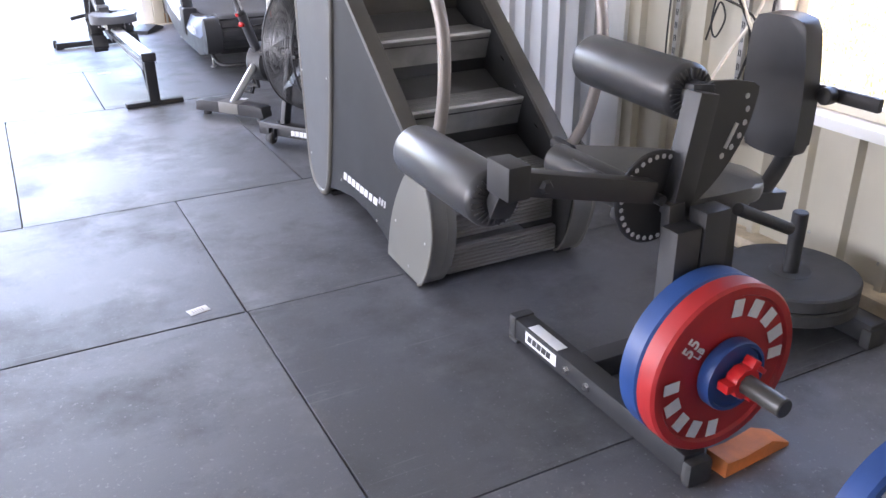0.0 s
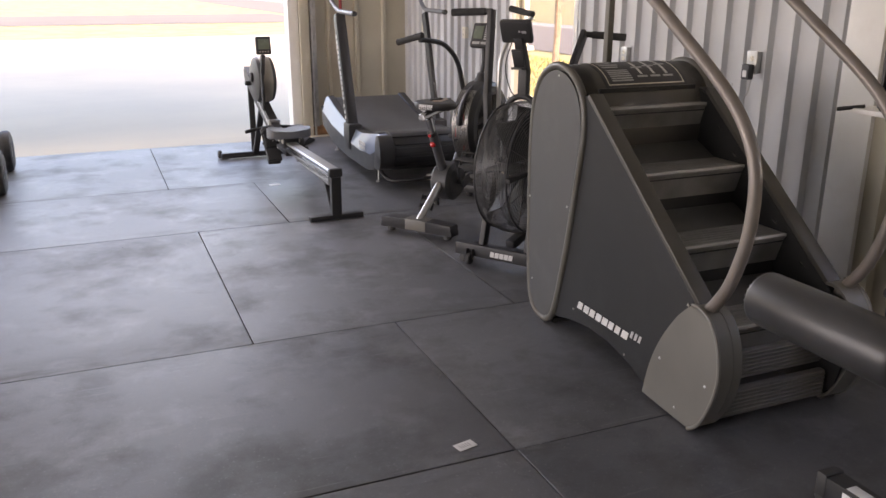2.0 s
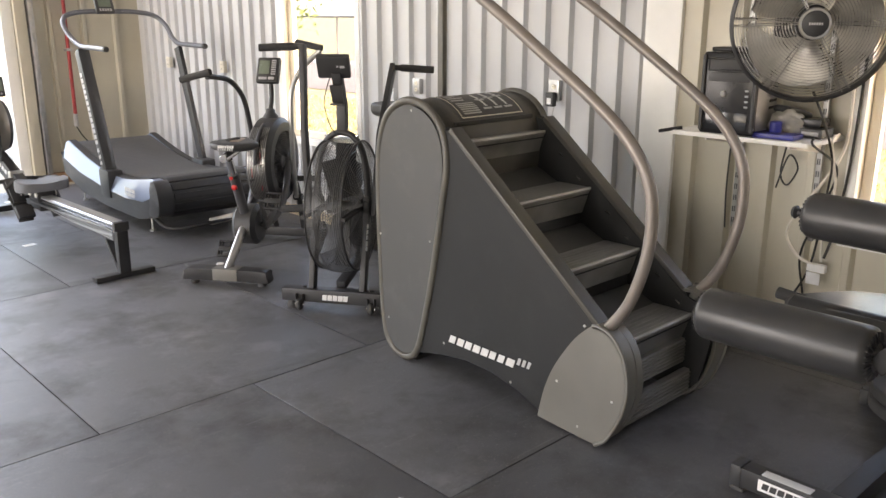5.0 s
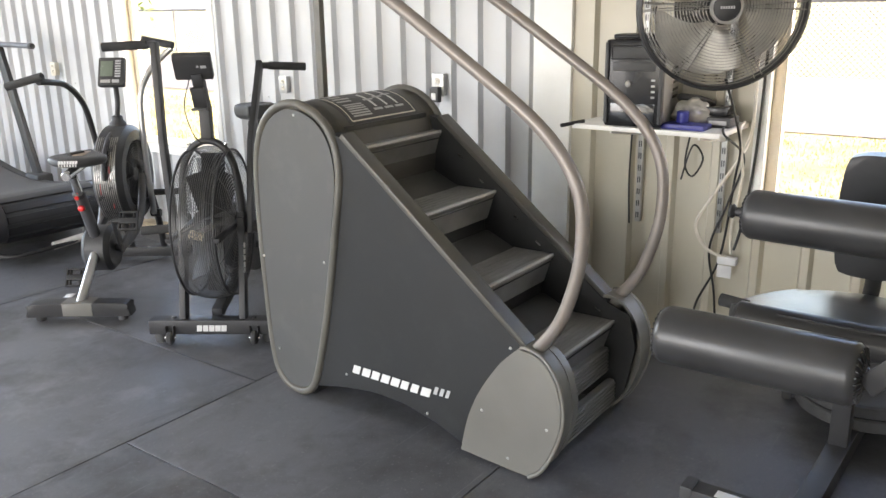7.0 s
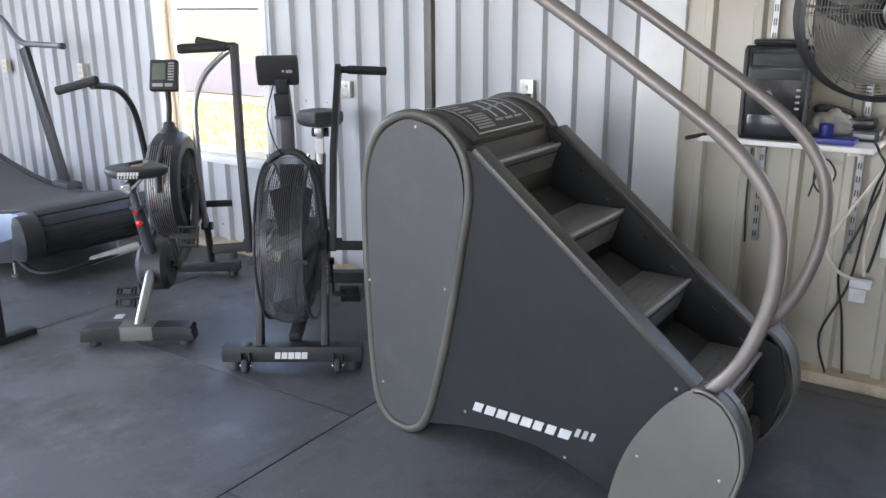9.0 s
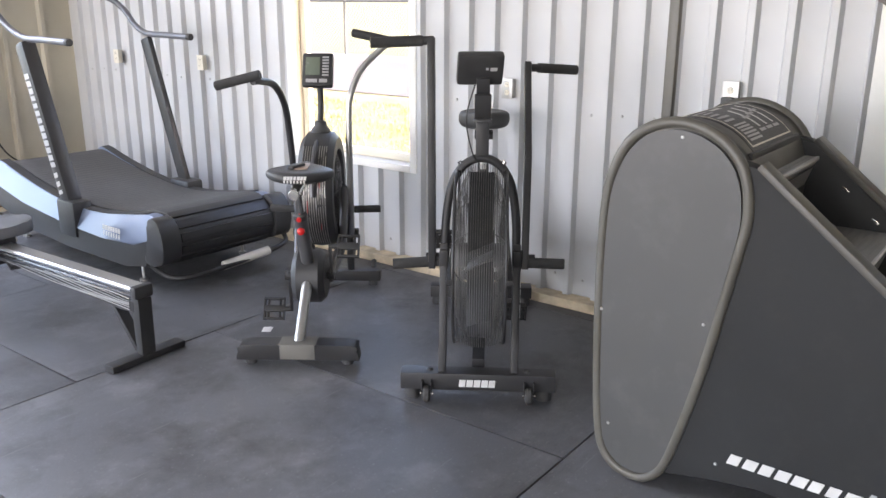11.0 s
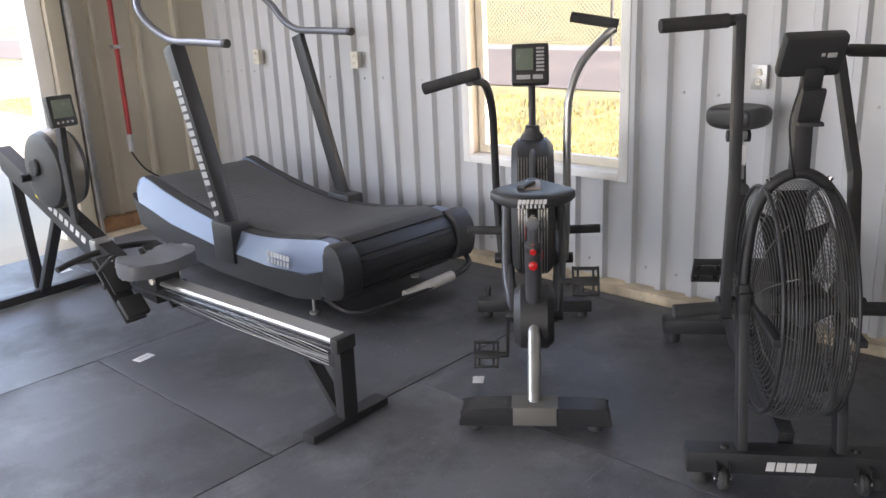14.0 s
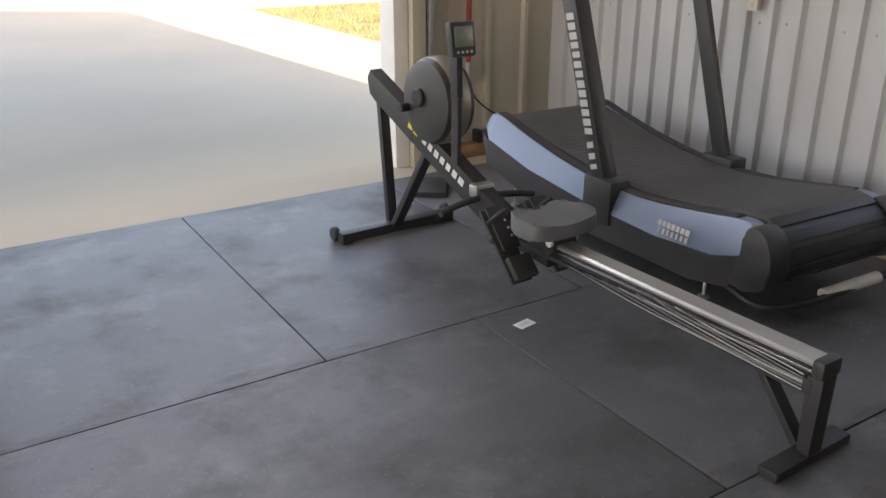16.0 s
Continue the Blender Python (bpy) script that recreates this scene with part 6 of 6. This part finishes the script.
    part("lug", bm, M["red_plastic"], clamp)
part("lever", bar((C[0] + .02, C[1] - .06, C[2] + .045), (C[0] + .06, C[1] - .06, C[2] + .012), .018, .014), M["red_plastic"], clamp)

wedge = solo("plate_wedge", prism([(0, 0), (.25, 0), (.25, .012), (.17, .05), (.07, .035), (0, .05)], -.035, .035, "y", bev=.004, m=pose(1.41, 1.39, 0, 0, 0, 4)), M["orange"], "orange rubber wedge lying on the mat under the plate", "wedge")
bp = thing("bumper_plate", pose(1.40, .885, .225), "blue rubber weight plate standing upright on the mat", "weight plate")
bm = lathe([(a, -h) for a, h in [(.026, 0), (.07, 0), (.075, .004), (.19, .004), (.2, -.004), (.218, -.004), (.225, .004), (.225, .05), (.026, .05), (.026, 0)]], pose(0, 0, 0, 90, 0, 0), 56)
part("disc", bm, M["blue"], bp)
arc_marks(bp, 5, .165, .045, math.radians(-80), math.radians(85), 3, .001, "white_ink")

# plates lying behind the seat on a low pin
pin = thing("plate_pin", base=(2.15, 1.855, 0.0), label="black steel storage pin on a low base", category="plate holder")
part("pin", rod((2.19, 1.875, .086), (2.19, 1.875, .40), .026), M["black"], pin)
for z, nm in ((.087, "lower"), (.139, "upper")):
    pl = thing("black_plate", pose(2.19, 1.875, z), "flat black rubber weight plate lying on the machine's rear beam", "weight plate", "stacked plates")
    part("disc", lathe([(.028, 0), (.218, 0), (.225, .006), (.225, .042), (.218, .048), (.19, .048), (.185, .045), (.07, .045), (.065, .049), (.028, .049), (.028, 0)], None, 64), M["rubber"], pl)


# ---- drum fan on the wall ----
def wall_fan():
    f = thing("wall_fan", look((2.12, 2.475, 1.505), (1.26, 1.98, 1.46)) @ pose(0, 0, 0, 0, 0, 0), "large chrome-wired drum fan with metal blades, fixed to the wall", "fan")
    R = .287
    # own frame: -z faces the room
    part("guard_ring", lathe([(R - .004, -.045), (R + .007, -.037), (R + .007, .037), (R - .004, .045), (R - .007, .037), (R - .007, -.037), (R - .004, -.045)], None, 64), M["black_sat"], f, "black steel outer ring")
    for s, nm in ((-1, "front"), (1, "rear")):
        bm = bmesh.new()
        for k in range(1, 22):
            rr = .058 + (R - .062) * k / 21
            zz = s * (.036 + .045 * (1 - (rr / R) ** 2.4))
            tube([(rr * math.cos(a), rr * math.sin(a), zz) for a in (2 * math.pi * i / 44 for i in range(44))], .0014, bm, 4, 1, True, True)
        tagged(part("guard_mesh", bm, M["fan_wire"], f), kind="stuff")
        bm = bmesh.new()
        for k in range(12):
            a = 2 * math.pi * (k // 2) / 6 + (0.05 if k % 2 else -0.05)
            tube([((.05 + (R - .05) * t) * math.cos(a), (.05 + (R - .05) * t) * math.sin(a), s * (.036 + .047 * (1 - ((.05 + (R - .05) * t) / R) ** 2.4))) for t in (0, .35, .7, 1)], .0022, bm, 5, 1, False, True)
        tagged(part("guard_spoke_set", bm, M["fan_wire"], f), kind="stuff")
    badge = part("badge", lathe([(0, -.092), (.042, -.092), (.047, -.089), (.047, -.084), (0, -.084)], None, 32), M["plastic"], f)
    part("badge_rim", lathe([(.047, -.084), (.047, -.094), (.055, -.094), (.058, -.088), (.058, -.084), (.047, -.084)], None, 32), M["alu"], badge)
    lg = marks(6, .009, .0085, .001, 0, .7, 3)
    lg.transform(pose(.014, 0, -.0925, 0, 180, 0) @ pose(0, 0, 0, 90, 0, 0) @ pose(-.008, 0, -.004))
    part("name_blocks", lg, M["grey_ink"], badge)
    hub = part("motor", rod((0, 0, -.03), (0, 0, .15), .065, seg=28), M["black"], f)
    for k in range(3):
        t = bmesh.new()
        n, mrows = 10, 8
        grid = []
        for i in range(mrows + 1):
            u = i / mrows
            rr = .05 + (.25 - .05) * u
            row = []
            half = math.radians(20 + 34 * math.sin(u * math.pi * .62))
            for j in range(n + 1):
                v = j / n * 2 - 1
                a = v * half + .5 * u
                edge = 1 - .12 * (v * v) * (u > .9)
                row.append(t.verts.new((rr * edge * math.cos(a), rr * edge * math.sin(a), v * .03 + .01 * math.cos(v * 2))))
            grid.append(row)
        for i in range(mrows):
            for j in range(n):
                t.faces.new((grid[i][j], grid[i][j + 1], grid[i + 1][j + 1], grid[i + 1][j]))
        g = bmesh.ops.solidify(t, geom=t.faces[:], thickness=.0025)
        t.transform(pose(0, 0, 0, 0, 0, 120 * k + 160))
        part("blade", t, M["fan_blade"], hub, "worn metal blade", 60)
    part("yoke", tube([(0, -.05, .15), (0, -.05, .26), (.02, -.03, .36), (.03, 0, .40)], .02, seg=10), M["black_sat"], f)
    part("wall_plate", box((-.02, -.12, .40), (.10, .12, .412), .003), M["black"], f)


wall_fan()

# ---- shelf and what stands on it ----
shelf = thing("wall_shelf", base=(2.4, 2.79, 1.015), label="white wall shelf on slotted steel uprights", category="shelf")
part("board", box((2.205, 2.475, 1.018), (2.578, 3.095, 1.038), .003), M["shelf"], shelf)
for y in (2.56, 2.93):
    u = part("upright", box((2.549, y - .012, .56), (2.570, y + .012, 1.9), .002), M["galv"], shelf, "slotted steel upright")
    bm = bmesh.new()
    for k in range(24):
        box((2.5475, y - .007, .58 + k * .054), (2.5488, y - .002, .606 + k * .054), .0004, bm, seg=1)
        box((2.5475, y + .002, .58 + k * .054), (2.5488, y + .007, .606 + k * .054), .0004, bm, seg=1)
    tagged(part("slot_row", bm, M["plastic"], u), kind="stuff")
    part("bracket", prism([(2.552, 1.017), (2.23, 1.017), (2.23, 1.005), (2.552, .955)], y - .004, y + .004, "y"), M["shelf"], shelf)

pc = thing("computer_tower", pose(2.375, 2.85, 1.0385, 0, 0, 9), "black and grey computer tower standing on the shelf", "computer")
part("case", box((-.155, -.108, .012), (.135, .108, .335), .004), M["pc_grey"], pc, "grey steel case")
front = part("front_panel", box((-.195, -.115, .006), (-.1555, .115, .345), .012), M["pc_gloss"], pc, "glossy black front panel")
part("drive_bay", box((-.199, -.085, .275), (-.1955, .085, .315), .003), M["plastic"], front)
part("drive_bay", box((-.199, -.085, .225), (-.1955, .085, .262), .003), M["plastic"], front)
part("power_dial", lathe([(0, .008), (.010, .007), (.013, .004), (.014, 0)], pose(-.196, .02, .175, 0, -90, 0), 20), M["pc_grey"], front, "grey dial")
for s in (-1, 1):
    part("side_fin", box((-.205, s * .108 - .008, .02), (-.17, s * .108 + .008, .335), .006), M["plastic"], front)
for k in range(4):
    part("port", box((-.1985, -.085, .12 + k * .022), (-.1955, -.070, .128 + k * .022), .0008, seg=1), M["grey_ink"], front)
part("lower_panel", box((-.2005, -.088, .025), (-.1955, .088, .10), .006), M["screen"], front, "dark glossy lower panel")
part("bay_frame", tube([(-.199, -.09, .27), (-.199, .09, .27), (-.199, .09, .32), (-.199, -.09, .32)], .003, seg=6, closed=True, straight=True), M["plastic"], front)
bm = bmesh.new()
for k in range(6):
    box((.02, -.1105, .10 + k * .03), (.12, -.1085, .112 + k * .03), .001, bm, seg=1)
    box((.02, .1085, .10 + k * .03), (.12, .1105, .112 + k * .03), .001, bm, seg=1)
tagged(part("vent_grille", bm, M["pc_gloss"], pc), kind="stuff")
for x in (-.12, .15):
    for y in (-.08, .08):
        part("foot", rod((x, y, 0), (x, y, .012), .014), M["rubber"], pc)
part("handle_lid", box((-.185, -.09, .346), (-.05, .09, .365), .012), M["pc_gloss"], pc)

solo("flat_drive", box((2.23, 2.545, 1.0385), (2.33, 2.72, 1.06), .006), M["blue_plastic"], "flat dark blue box on the white shelf", "box")
solo("bottle_cap", lathe([(0, 0), (.024, 0), (.025, .004), (.025, .04), (.02, .045), (0, .045)], pose(2.30, 2.655, 1.0605), 20), M["blue_plastic"], "small blue plastic cap on the flat box", "cap")
t = bmesh.new()
bmesh.ops.create_icosphere(t, subdivisions=4, radius=1)
for v in t.verts:
    n = noise.noise(v.co * 2.3) * .28 + noise.noise(v.co * 6) * .1
    v.co = V((v.co.x * .06, v.co.y * .075, max(v.co.z, -.75) * .055)) * (1 + n)
lo = min(v.co.z for v in t.verts)
t.transform(pose(2.42, 2.66, 1.0385 - lo))
solo("crumpled_bag", t, M["bag"], "crumpled grey plastic bag on the shelf", "bag", sharp=70)
rt = thing("network_box", base=(2.42, 2.53, 1.0385), label="black network box with cables on the shelf", category="router")
part("body", box((2.36, 2.485, 1.0385), (2.48, 2.58, 1.078), .006), M["plastic"], rt)
part("top_box", box((2.40, 2.51, 1.0785), (2.50, 2.61, 1.115), .008), M["pc_gloss"], rt)
part("socket_row", box((2.3585, 2.50, 1.05), (2.36, 2.57, 1.066), .0004), M["grey_ink"], rt)
solo("black_adapter", box((2.47, 2.62, 1.0385), (2.545, 2.70, 1.11), .008), M["plastic"], "black power adapter on the shelf", "adapter")
solo("small_camera", tube([(2.50, 2.60, 1.1155), (2.44, 2.64, 1.14), (2.40, 2.70, 1.15), (2.44, 2.72, 1.14)], .014, seg=8), M["plastic"], "tangle of thick black cable on the shelf", "cable")
stick = solo("black_stick", rod((2.24, 3.055, 1.0465), (2.17, 3.13, 1.03), .008), M["black"], "short black stick lying over the shelf's edge", "stick")

CABLES = (
    ("cable_black", .005, ((2.30, 2.49, 1.05), (2.24, 2.465, 1.03), (2.50, 2.46, .90), (2.53, 2.52, .70), (2.52, 2.58, .50), (2.53, 2.55, .30), (2.52, 2.52, .06)), "black cable hanging from the shelf to the floor"),
    ("cable_black", .005, ((2.12, 2.44, 1.25), (2.30, 2.45, 1.10), (2.42, 2.455, .95), (2.53, 2.50, .80), (2.54, 2.54, .45), (2.50, 2.62, .22), (2.49, 2.58, .06)), "black cable hanging from the fan"),
    ("cable_white", .007, ((2.5, 2.45, 1.45), (2.52, 2.44, 1.15), (2.52, 2.46, .95), (2.48, 2.58, .72), (2.47, 2.63, .60), (2.49, 2.58, .50), (2.50, 2.50, .47)), "white cable looping down the wall"),
    ("cable_white", .006, ((2.50, 2.47, 1.05), (2.40, 2.455, 1.03), (2.45, 2.455, .92), (2.53, 2.47, .80), (2.54, 2.50, .60), (2.53, 2.49, .48)), "white cable looping down the wall"),
    ("cable_black", .004, ((2.54, 2.70, 1.0), (2.54, 2.72, .85), (2.53, 2.68, .80), (2.53, 2.64, .88), (2.54, 2.69, .93), (2.53, 2.73, .78)), "thin black cable in a loose knot"),
    ("cable_black", .004, ((2.545, 2.97, 1.0), (2.545, 2.975, .75), (2.545, 2.965, .55)), "thin black cable on the wall"),
    ("cable_black", .006, ((2.56, 2.42, 2.0), (2.555, 2.42, 1.3), (2.55, 2.43, .9), (2.55, 2.46, .62), (2.53, 2.48, .50)), "black cable on the wall"),
)
for m, r, pts, lab in CABLES:
    solo("hanging_cable", tube(pts, r, seg=7, n=8), M[m], lab, "cable", group="hanging cables")
plug = thing("power_plug", base=(2.50, 2.50, .42), label="white power plug and tag hanging on the cables", category="plug")
part("body", box((2.49, 2.455, .44), (2.525, 2.535, .475), .006, m=pose(0, 0, 0)), M["paper"], plug)
part("tag", box((2.485, 2.47, .385), (2.488, 2.53, .439), .001), M["paper"], plug)


# ---- outlets and switches on the east wall ----
def outlet(y, z, m, lab, plugged=False, w=.058, h=.095):
    x = XE - .0285
    o = thing("wall_outlet", base=(x, y, z - h / 2), label=lab, category="outlet", group="wall outlets")
    b = part("box", box((x - .034, y - w / 2, z - h / 2), (x, y + w / 2, z + h / 2), .004), M["galv"] if plugged else M[m], o)
    p = part("cover", box((x - .037, y - w / 2 - .003, z - h / 2 - .003), (x - .0345, y + w / 2 + .003, z + h / 2 + .003), .001), M[m], o)
    for dz in (-.02, .02):
        s = part("socket", lathe([(0, .003), (.013, .003), (.0145, 0)], pose(x - .037, y, z + dz, 0, -90), 18), M["outlet"], p)
        for dy in (-.005, .005):
            part("slot", box((x - .0412, y + dy - .001, z + dz - .002), (x - .0402, y + dy + .001, z + dz + .006), .0002), M["plastic"], s)
    if plugged:
        part("adapter", box((x - .075, y - .026, z - .085), (x - .0385, y + .026, z - .008), .006), M["plastic"], o, "black plugged adapter")
        part("sticker", box((x - .0762, y - .014, z - .072), (x - .0752, y + .014, z - .038), .0003), M["paper"], o)


outlet(4.035, 1.13, "galv", "steel wall outlet with a black adapter plugged in", True, .065, .11)
outlet(5.17, 1.085, "galv", "steel wall outlet beside an air bike")
outlet(7.657, 1.10, "outlet", "ivory wall outlet on the white wall")
outlet(8.658, 1.10, "outlet", "ivory wall outlet on the white wall")
solo("adapter_wire", tube([(2.54, 4.03, 1.05), (2.555, 4.06, .98), (2.57, 4.10, .92), (2.575, 4.08, .80), (2.575, 4.10, .6)], .003, seg=6), M["grey_ink"], "thin grey wire below a wall outlet", "wire")

# screws of the wall sheets
bm = bmesh.new()
rnd = random.Random(2)
for y0, y1, pitch, start in ((3.65, 9.2, .1625, 6.914 + .081), (-1.0, 3.2, .305, 2.60 + .15)):
    k = math.ceil((y0 - start) / pitch)
    while start + k * pitch < y1:
        y = start + k * pitch
        for z in (.12, .98, 1.9):
            if rnd.random() < .55 and not any(w[0] - .03 < y < w[1] + .03 and SILL - .03 < z < HEAD + .05 for w in (W1, W2)):
                lathe([(0, .006), (.005, .005), (.008, 0)], pose(XE - .0003, y, z + rnd.random() * .02, 0, -90), 8, bm)
        k += 1
tagged(solo("wall_screws", bm, M["galv"], "small steel screw heads in the wall sheets", "screw", "stuff"))


# ---- wheeled sled by the door ----
def push_sled():
    s = thing("push_sled", base=(-1.72, 7.95, 0), label="black wheeled push sled with bent tube handles", category="sled")
    for x in (-1.32, -2.12):
        for y in (7.50, 8.42):
            w = part("wheel", lathe([(.05, -.035), (.13, -.045), (.16, -.035), (.17, -.015), (.17, .015), (.16, .035), (.13, .045), (.05, .035)], pose(x, y, .17, 0, 90, 0), 32), M["rubber"], s, "knobbly black tyre")
            part("rim", lathe([(0, -.03), (.06, -.03), (.10, -.02), (.12, -.03), (.12, .03), (.10, .02), (.06, .03), (0, .03)], pose(x, y, .17, 0, 90, 0), 24), M["galv"], w)
            part("axle", rod((x + (-.2 if x > -1.5 else .2), y, .17), (x, y, .17), .016), M["black"], s)
    for x in (-1.52, -1.92):
        part("side_rail", box((x - .03, 7.25, .17), (x + .03, 8.6, .24), .006), M["black_sat"], s)
    for y in (7.3, 7.95, 8.55):
        part("cross_rail", box((-1.885, y - .03, .17), (-1.555, y + .03, .235), .006), M["black_sat"], s)
    part("deck", box((-1.60, 7.35, .242), (-1.40, 7.75, .30), .02), M["alu"], s, "pale metal deck plate")
    for x in (-1.45, -1.95):
        part("handle", tube([(x, 7.62, .22), (x + .02, 7.60, .45), (x + .10, 7.56, .66), (x + .12, 7.54, .78), (x + .06, 7.50, .90), (x - .04, 7.44, 1.03)], .022, seg=10), M["black_sat"], s)
        part("handle", tube([(x - .04, 8.25, .22), (x - .02, 8.27, .45), (x + .02, 8.30, .66), (x + .03, 8.34, .80), (x - .03, 8.40, .95), (x - .08, 8.44, 1.05)], .022, seg=10), M["black_sat"], s)
    part("handle_bar", rod((-1.95, 7.58, .60), (-1.40, 7.58, .60), .018), M["black_sat"], s)
    part("skid", box((-1.62, 7.22, .02), (-1.45, 7.34, .17), .02), M["black"], s)


push_sled()

# spare rail lying by the treadmill's far end
solo("floor_sled", prism([(0, 0), (.34, 0), (.34, .02), (.20, .06), (0, .03)], -.09, .09, "x", bev=.006, m=pose(1.16, 8.62, 0, 0, 0, -35)), M["plastic"], "low black plastic step lying on the mat by the door", "step")


# ---- rubber mats, each a slab of its own ----
def mats():
    floor = bpy.data.objects["floor"]
    rows = (
        (9.05, 7.20, [-7.48, -6.25, -5.03, -3.81, -2.59, -1.37, -.15, 1.07, 2.29, 2.50]),
        (7.20, 5.93, [-7.48, -6.82, -4.99, -3.16, -1.33, .50, 2.33, 2.50]),
        (5.93, 4.04, [-7.48, -6.19, -4.97, -3.75, -2.53, -1.31, -.09, 1.20, 2.42, 2.50]),
        (4.04, 2.82, [-7.48, -6.75, -4.92, -3.09, -1.26, .57, 2.40, 2.50]),
        (2.82, 1.60, [-7.48, -6.75, -4.92, -3.09, -1.26, .575, 2.405, 2.50]),
        (1.60, .38, [-7.48, -6.76, -4.93, -3.1, -1.27, .56, 2.39, 2.50]),
        (.38, -.84, [-7.48, -6.76, -4.93, -3.1, -1.27, .56, 2.39, 2.50]),
        (-.84, -3.98, [-7.48, -6.76, -4.93, -3.1, -1.27, .56, 2.39, 2.50]),
    )
    rnd = random.Random(12)
    for y1, y0, xs in rows:
        for x0, x1 in zip(xs, xs[1:]):
            g = .0027
            bm = box((x0 + g, y0 + g, -.019), (x1 - g, y1 - g, rnd.uniform(-.0012, .0004)), .0012, seg=1)
            c = V(((x0 + x1) / 2, (y0 + y1) / 2, 0))
            bm.transform(Matrix.Translation(-c))
            ob = new("rubber_mat", finish("rubber_mat", bm, M["mat"]))
            ob.location = c
            ob.rotation_euler = (0, 0, radians(rnd.uniform(-.08, .08)))
            ob.parent = floor


mats()
for x, y, w, h, a, lab in ((.421, 2.907, .075, .045, 12, "small white paper label stuck to the mat"), (.641, 7.052, .085, .05, 10, "small white paper label stuck to the mat"), (.99, 8.6, .07, .05, 5, "small white paper label stuck to the mat")):
    pl = thing("paper_label", pose(x, y, .0012, 0, 0, a), lab, "label", "floor labels")
    part("sheet", box((-w / 2, -h / 2, 0), (w / 2, h / 2, .0008), .0002), M["paper"], pl)
    bm = bmesh.new()
    for k in range(5):
        box((-w * .3 + k * w * .12, -h * .25, .0009), (-w * .3 + k * w * .12 + w * .05, h * .25, .0011), 0, bm)
    part("print", bm, M["grey_ink"], pl)
bm = box((-.03, -.022, .0012), (.03, .022, .0022), .0002)
box((-.028, -.022, 0), (.012, .018, .001), .0002, bm, pose(.006, .004, .0026, 0, -14, 20))
bm.transform(pose(1.365, 5.742, 0, 0, 0, 35))
solo("paper_scrap", bm, M["paper"], "crumpled white scrap of paper on the mat", "paper scrap")
bm = bmesh.new()
rnd = random.Random(6)
for i in range(240):
    x, y, r = rnd.uniform(-1.6, 2.3), rnd.uniform(.4, 8.8), rnd.uniform(.0012, .0042)
    lathe([(0, r * .7), (r * .7, r * .5), (r, 0)], pose(x, y, .0006, 0, 0, rnd.random() * 360), 6, bm)
for i in range(260):
    x, y, r = rnd.uniform(1.2, 2.35), rnd.uniform(6.0, 7.5), rnd.uniform(.0015, .005)
    lathe([(0, r * .7), (r * .7, r * .5), (r, 0)], pose(x, y, .0006, 0, 0, rnd.random() * 360), 6, bm)
solo("floor_crumbs", bm, M["dust"], "pale crumbs and grit scattered on the mats", "grit", "stuff")
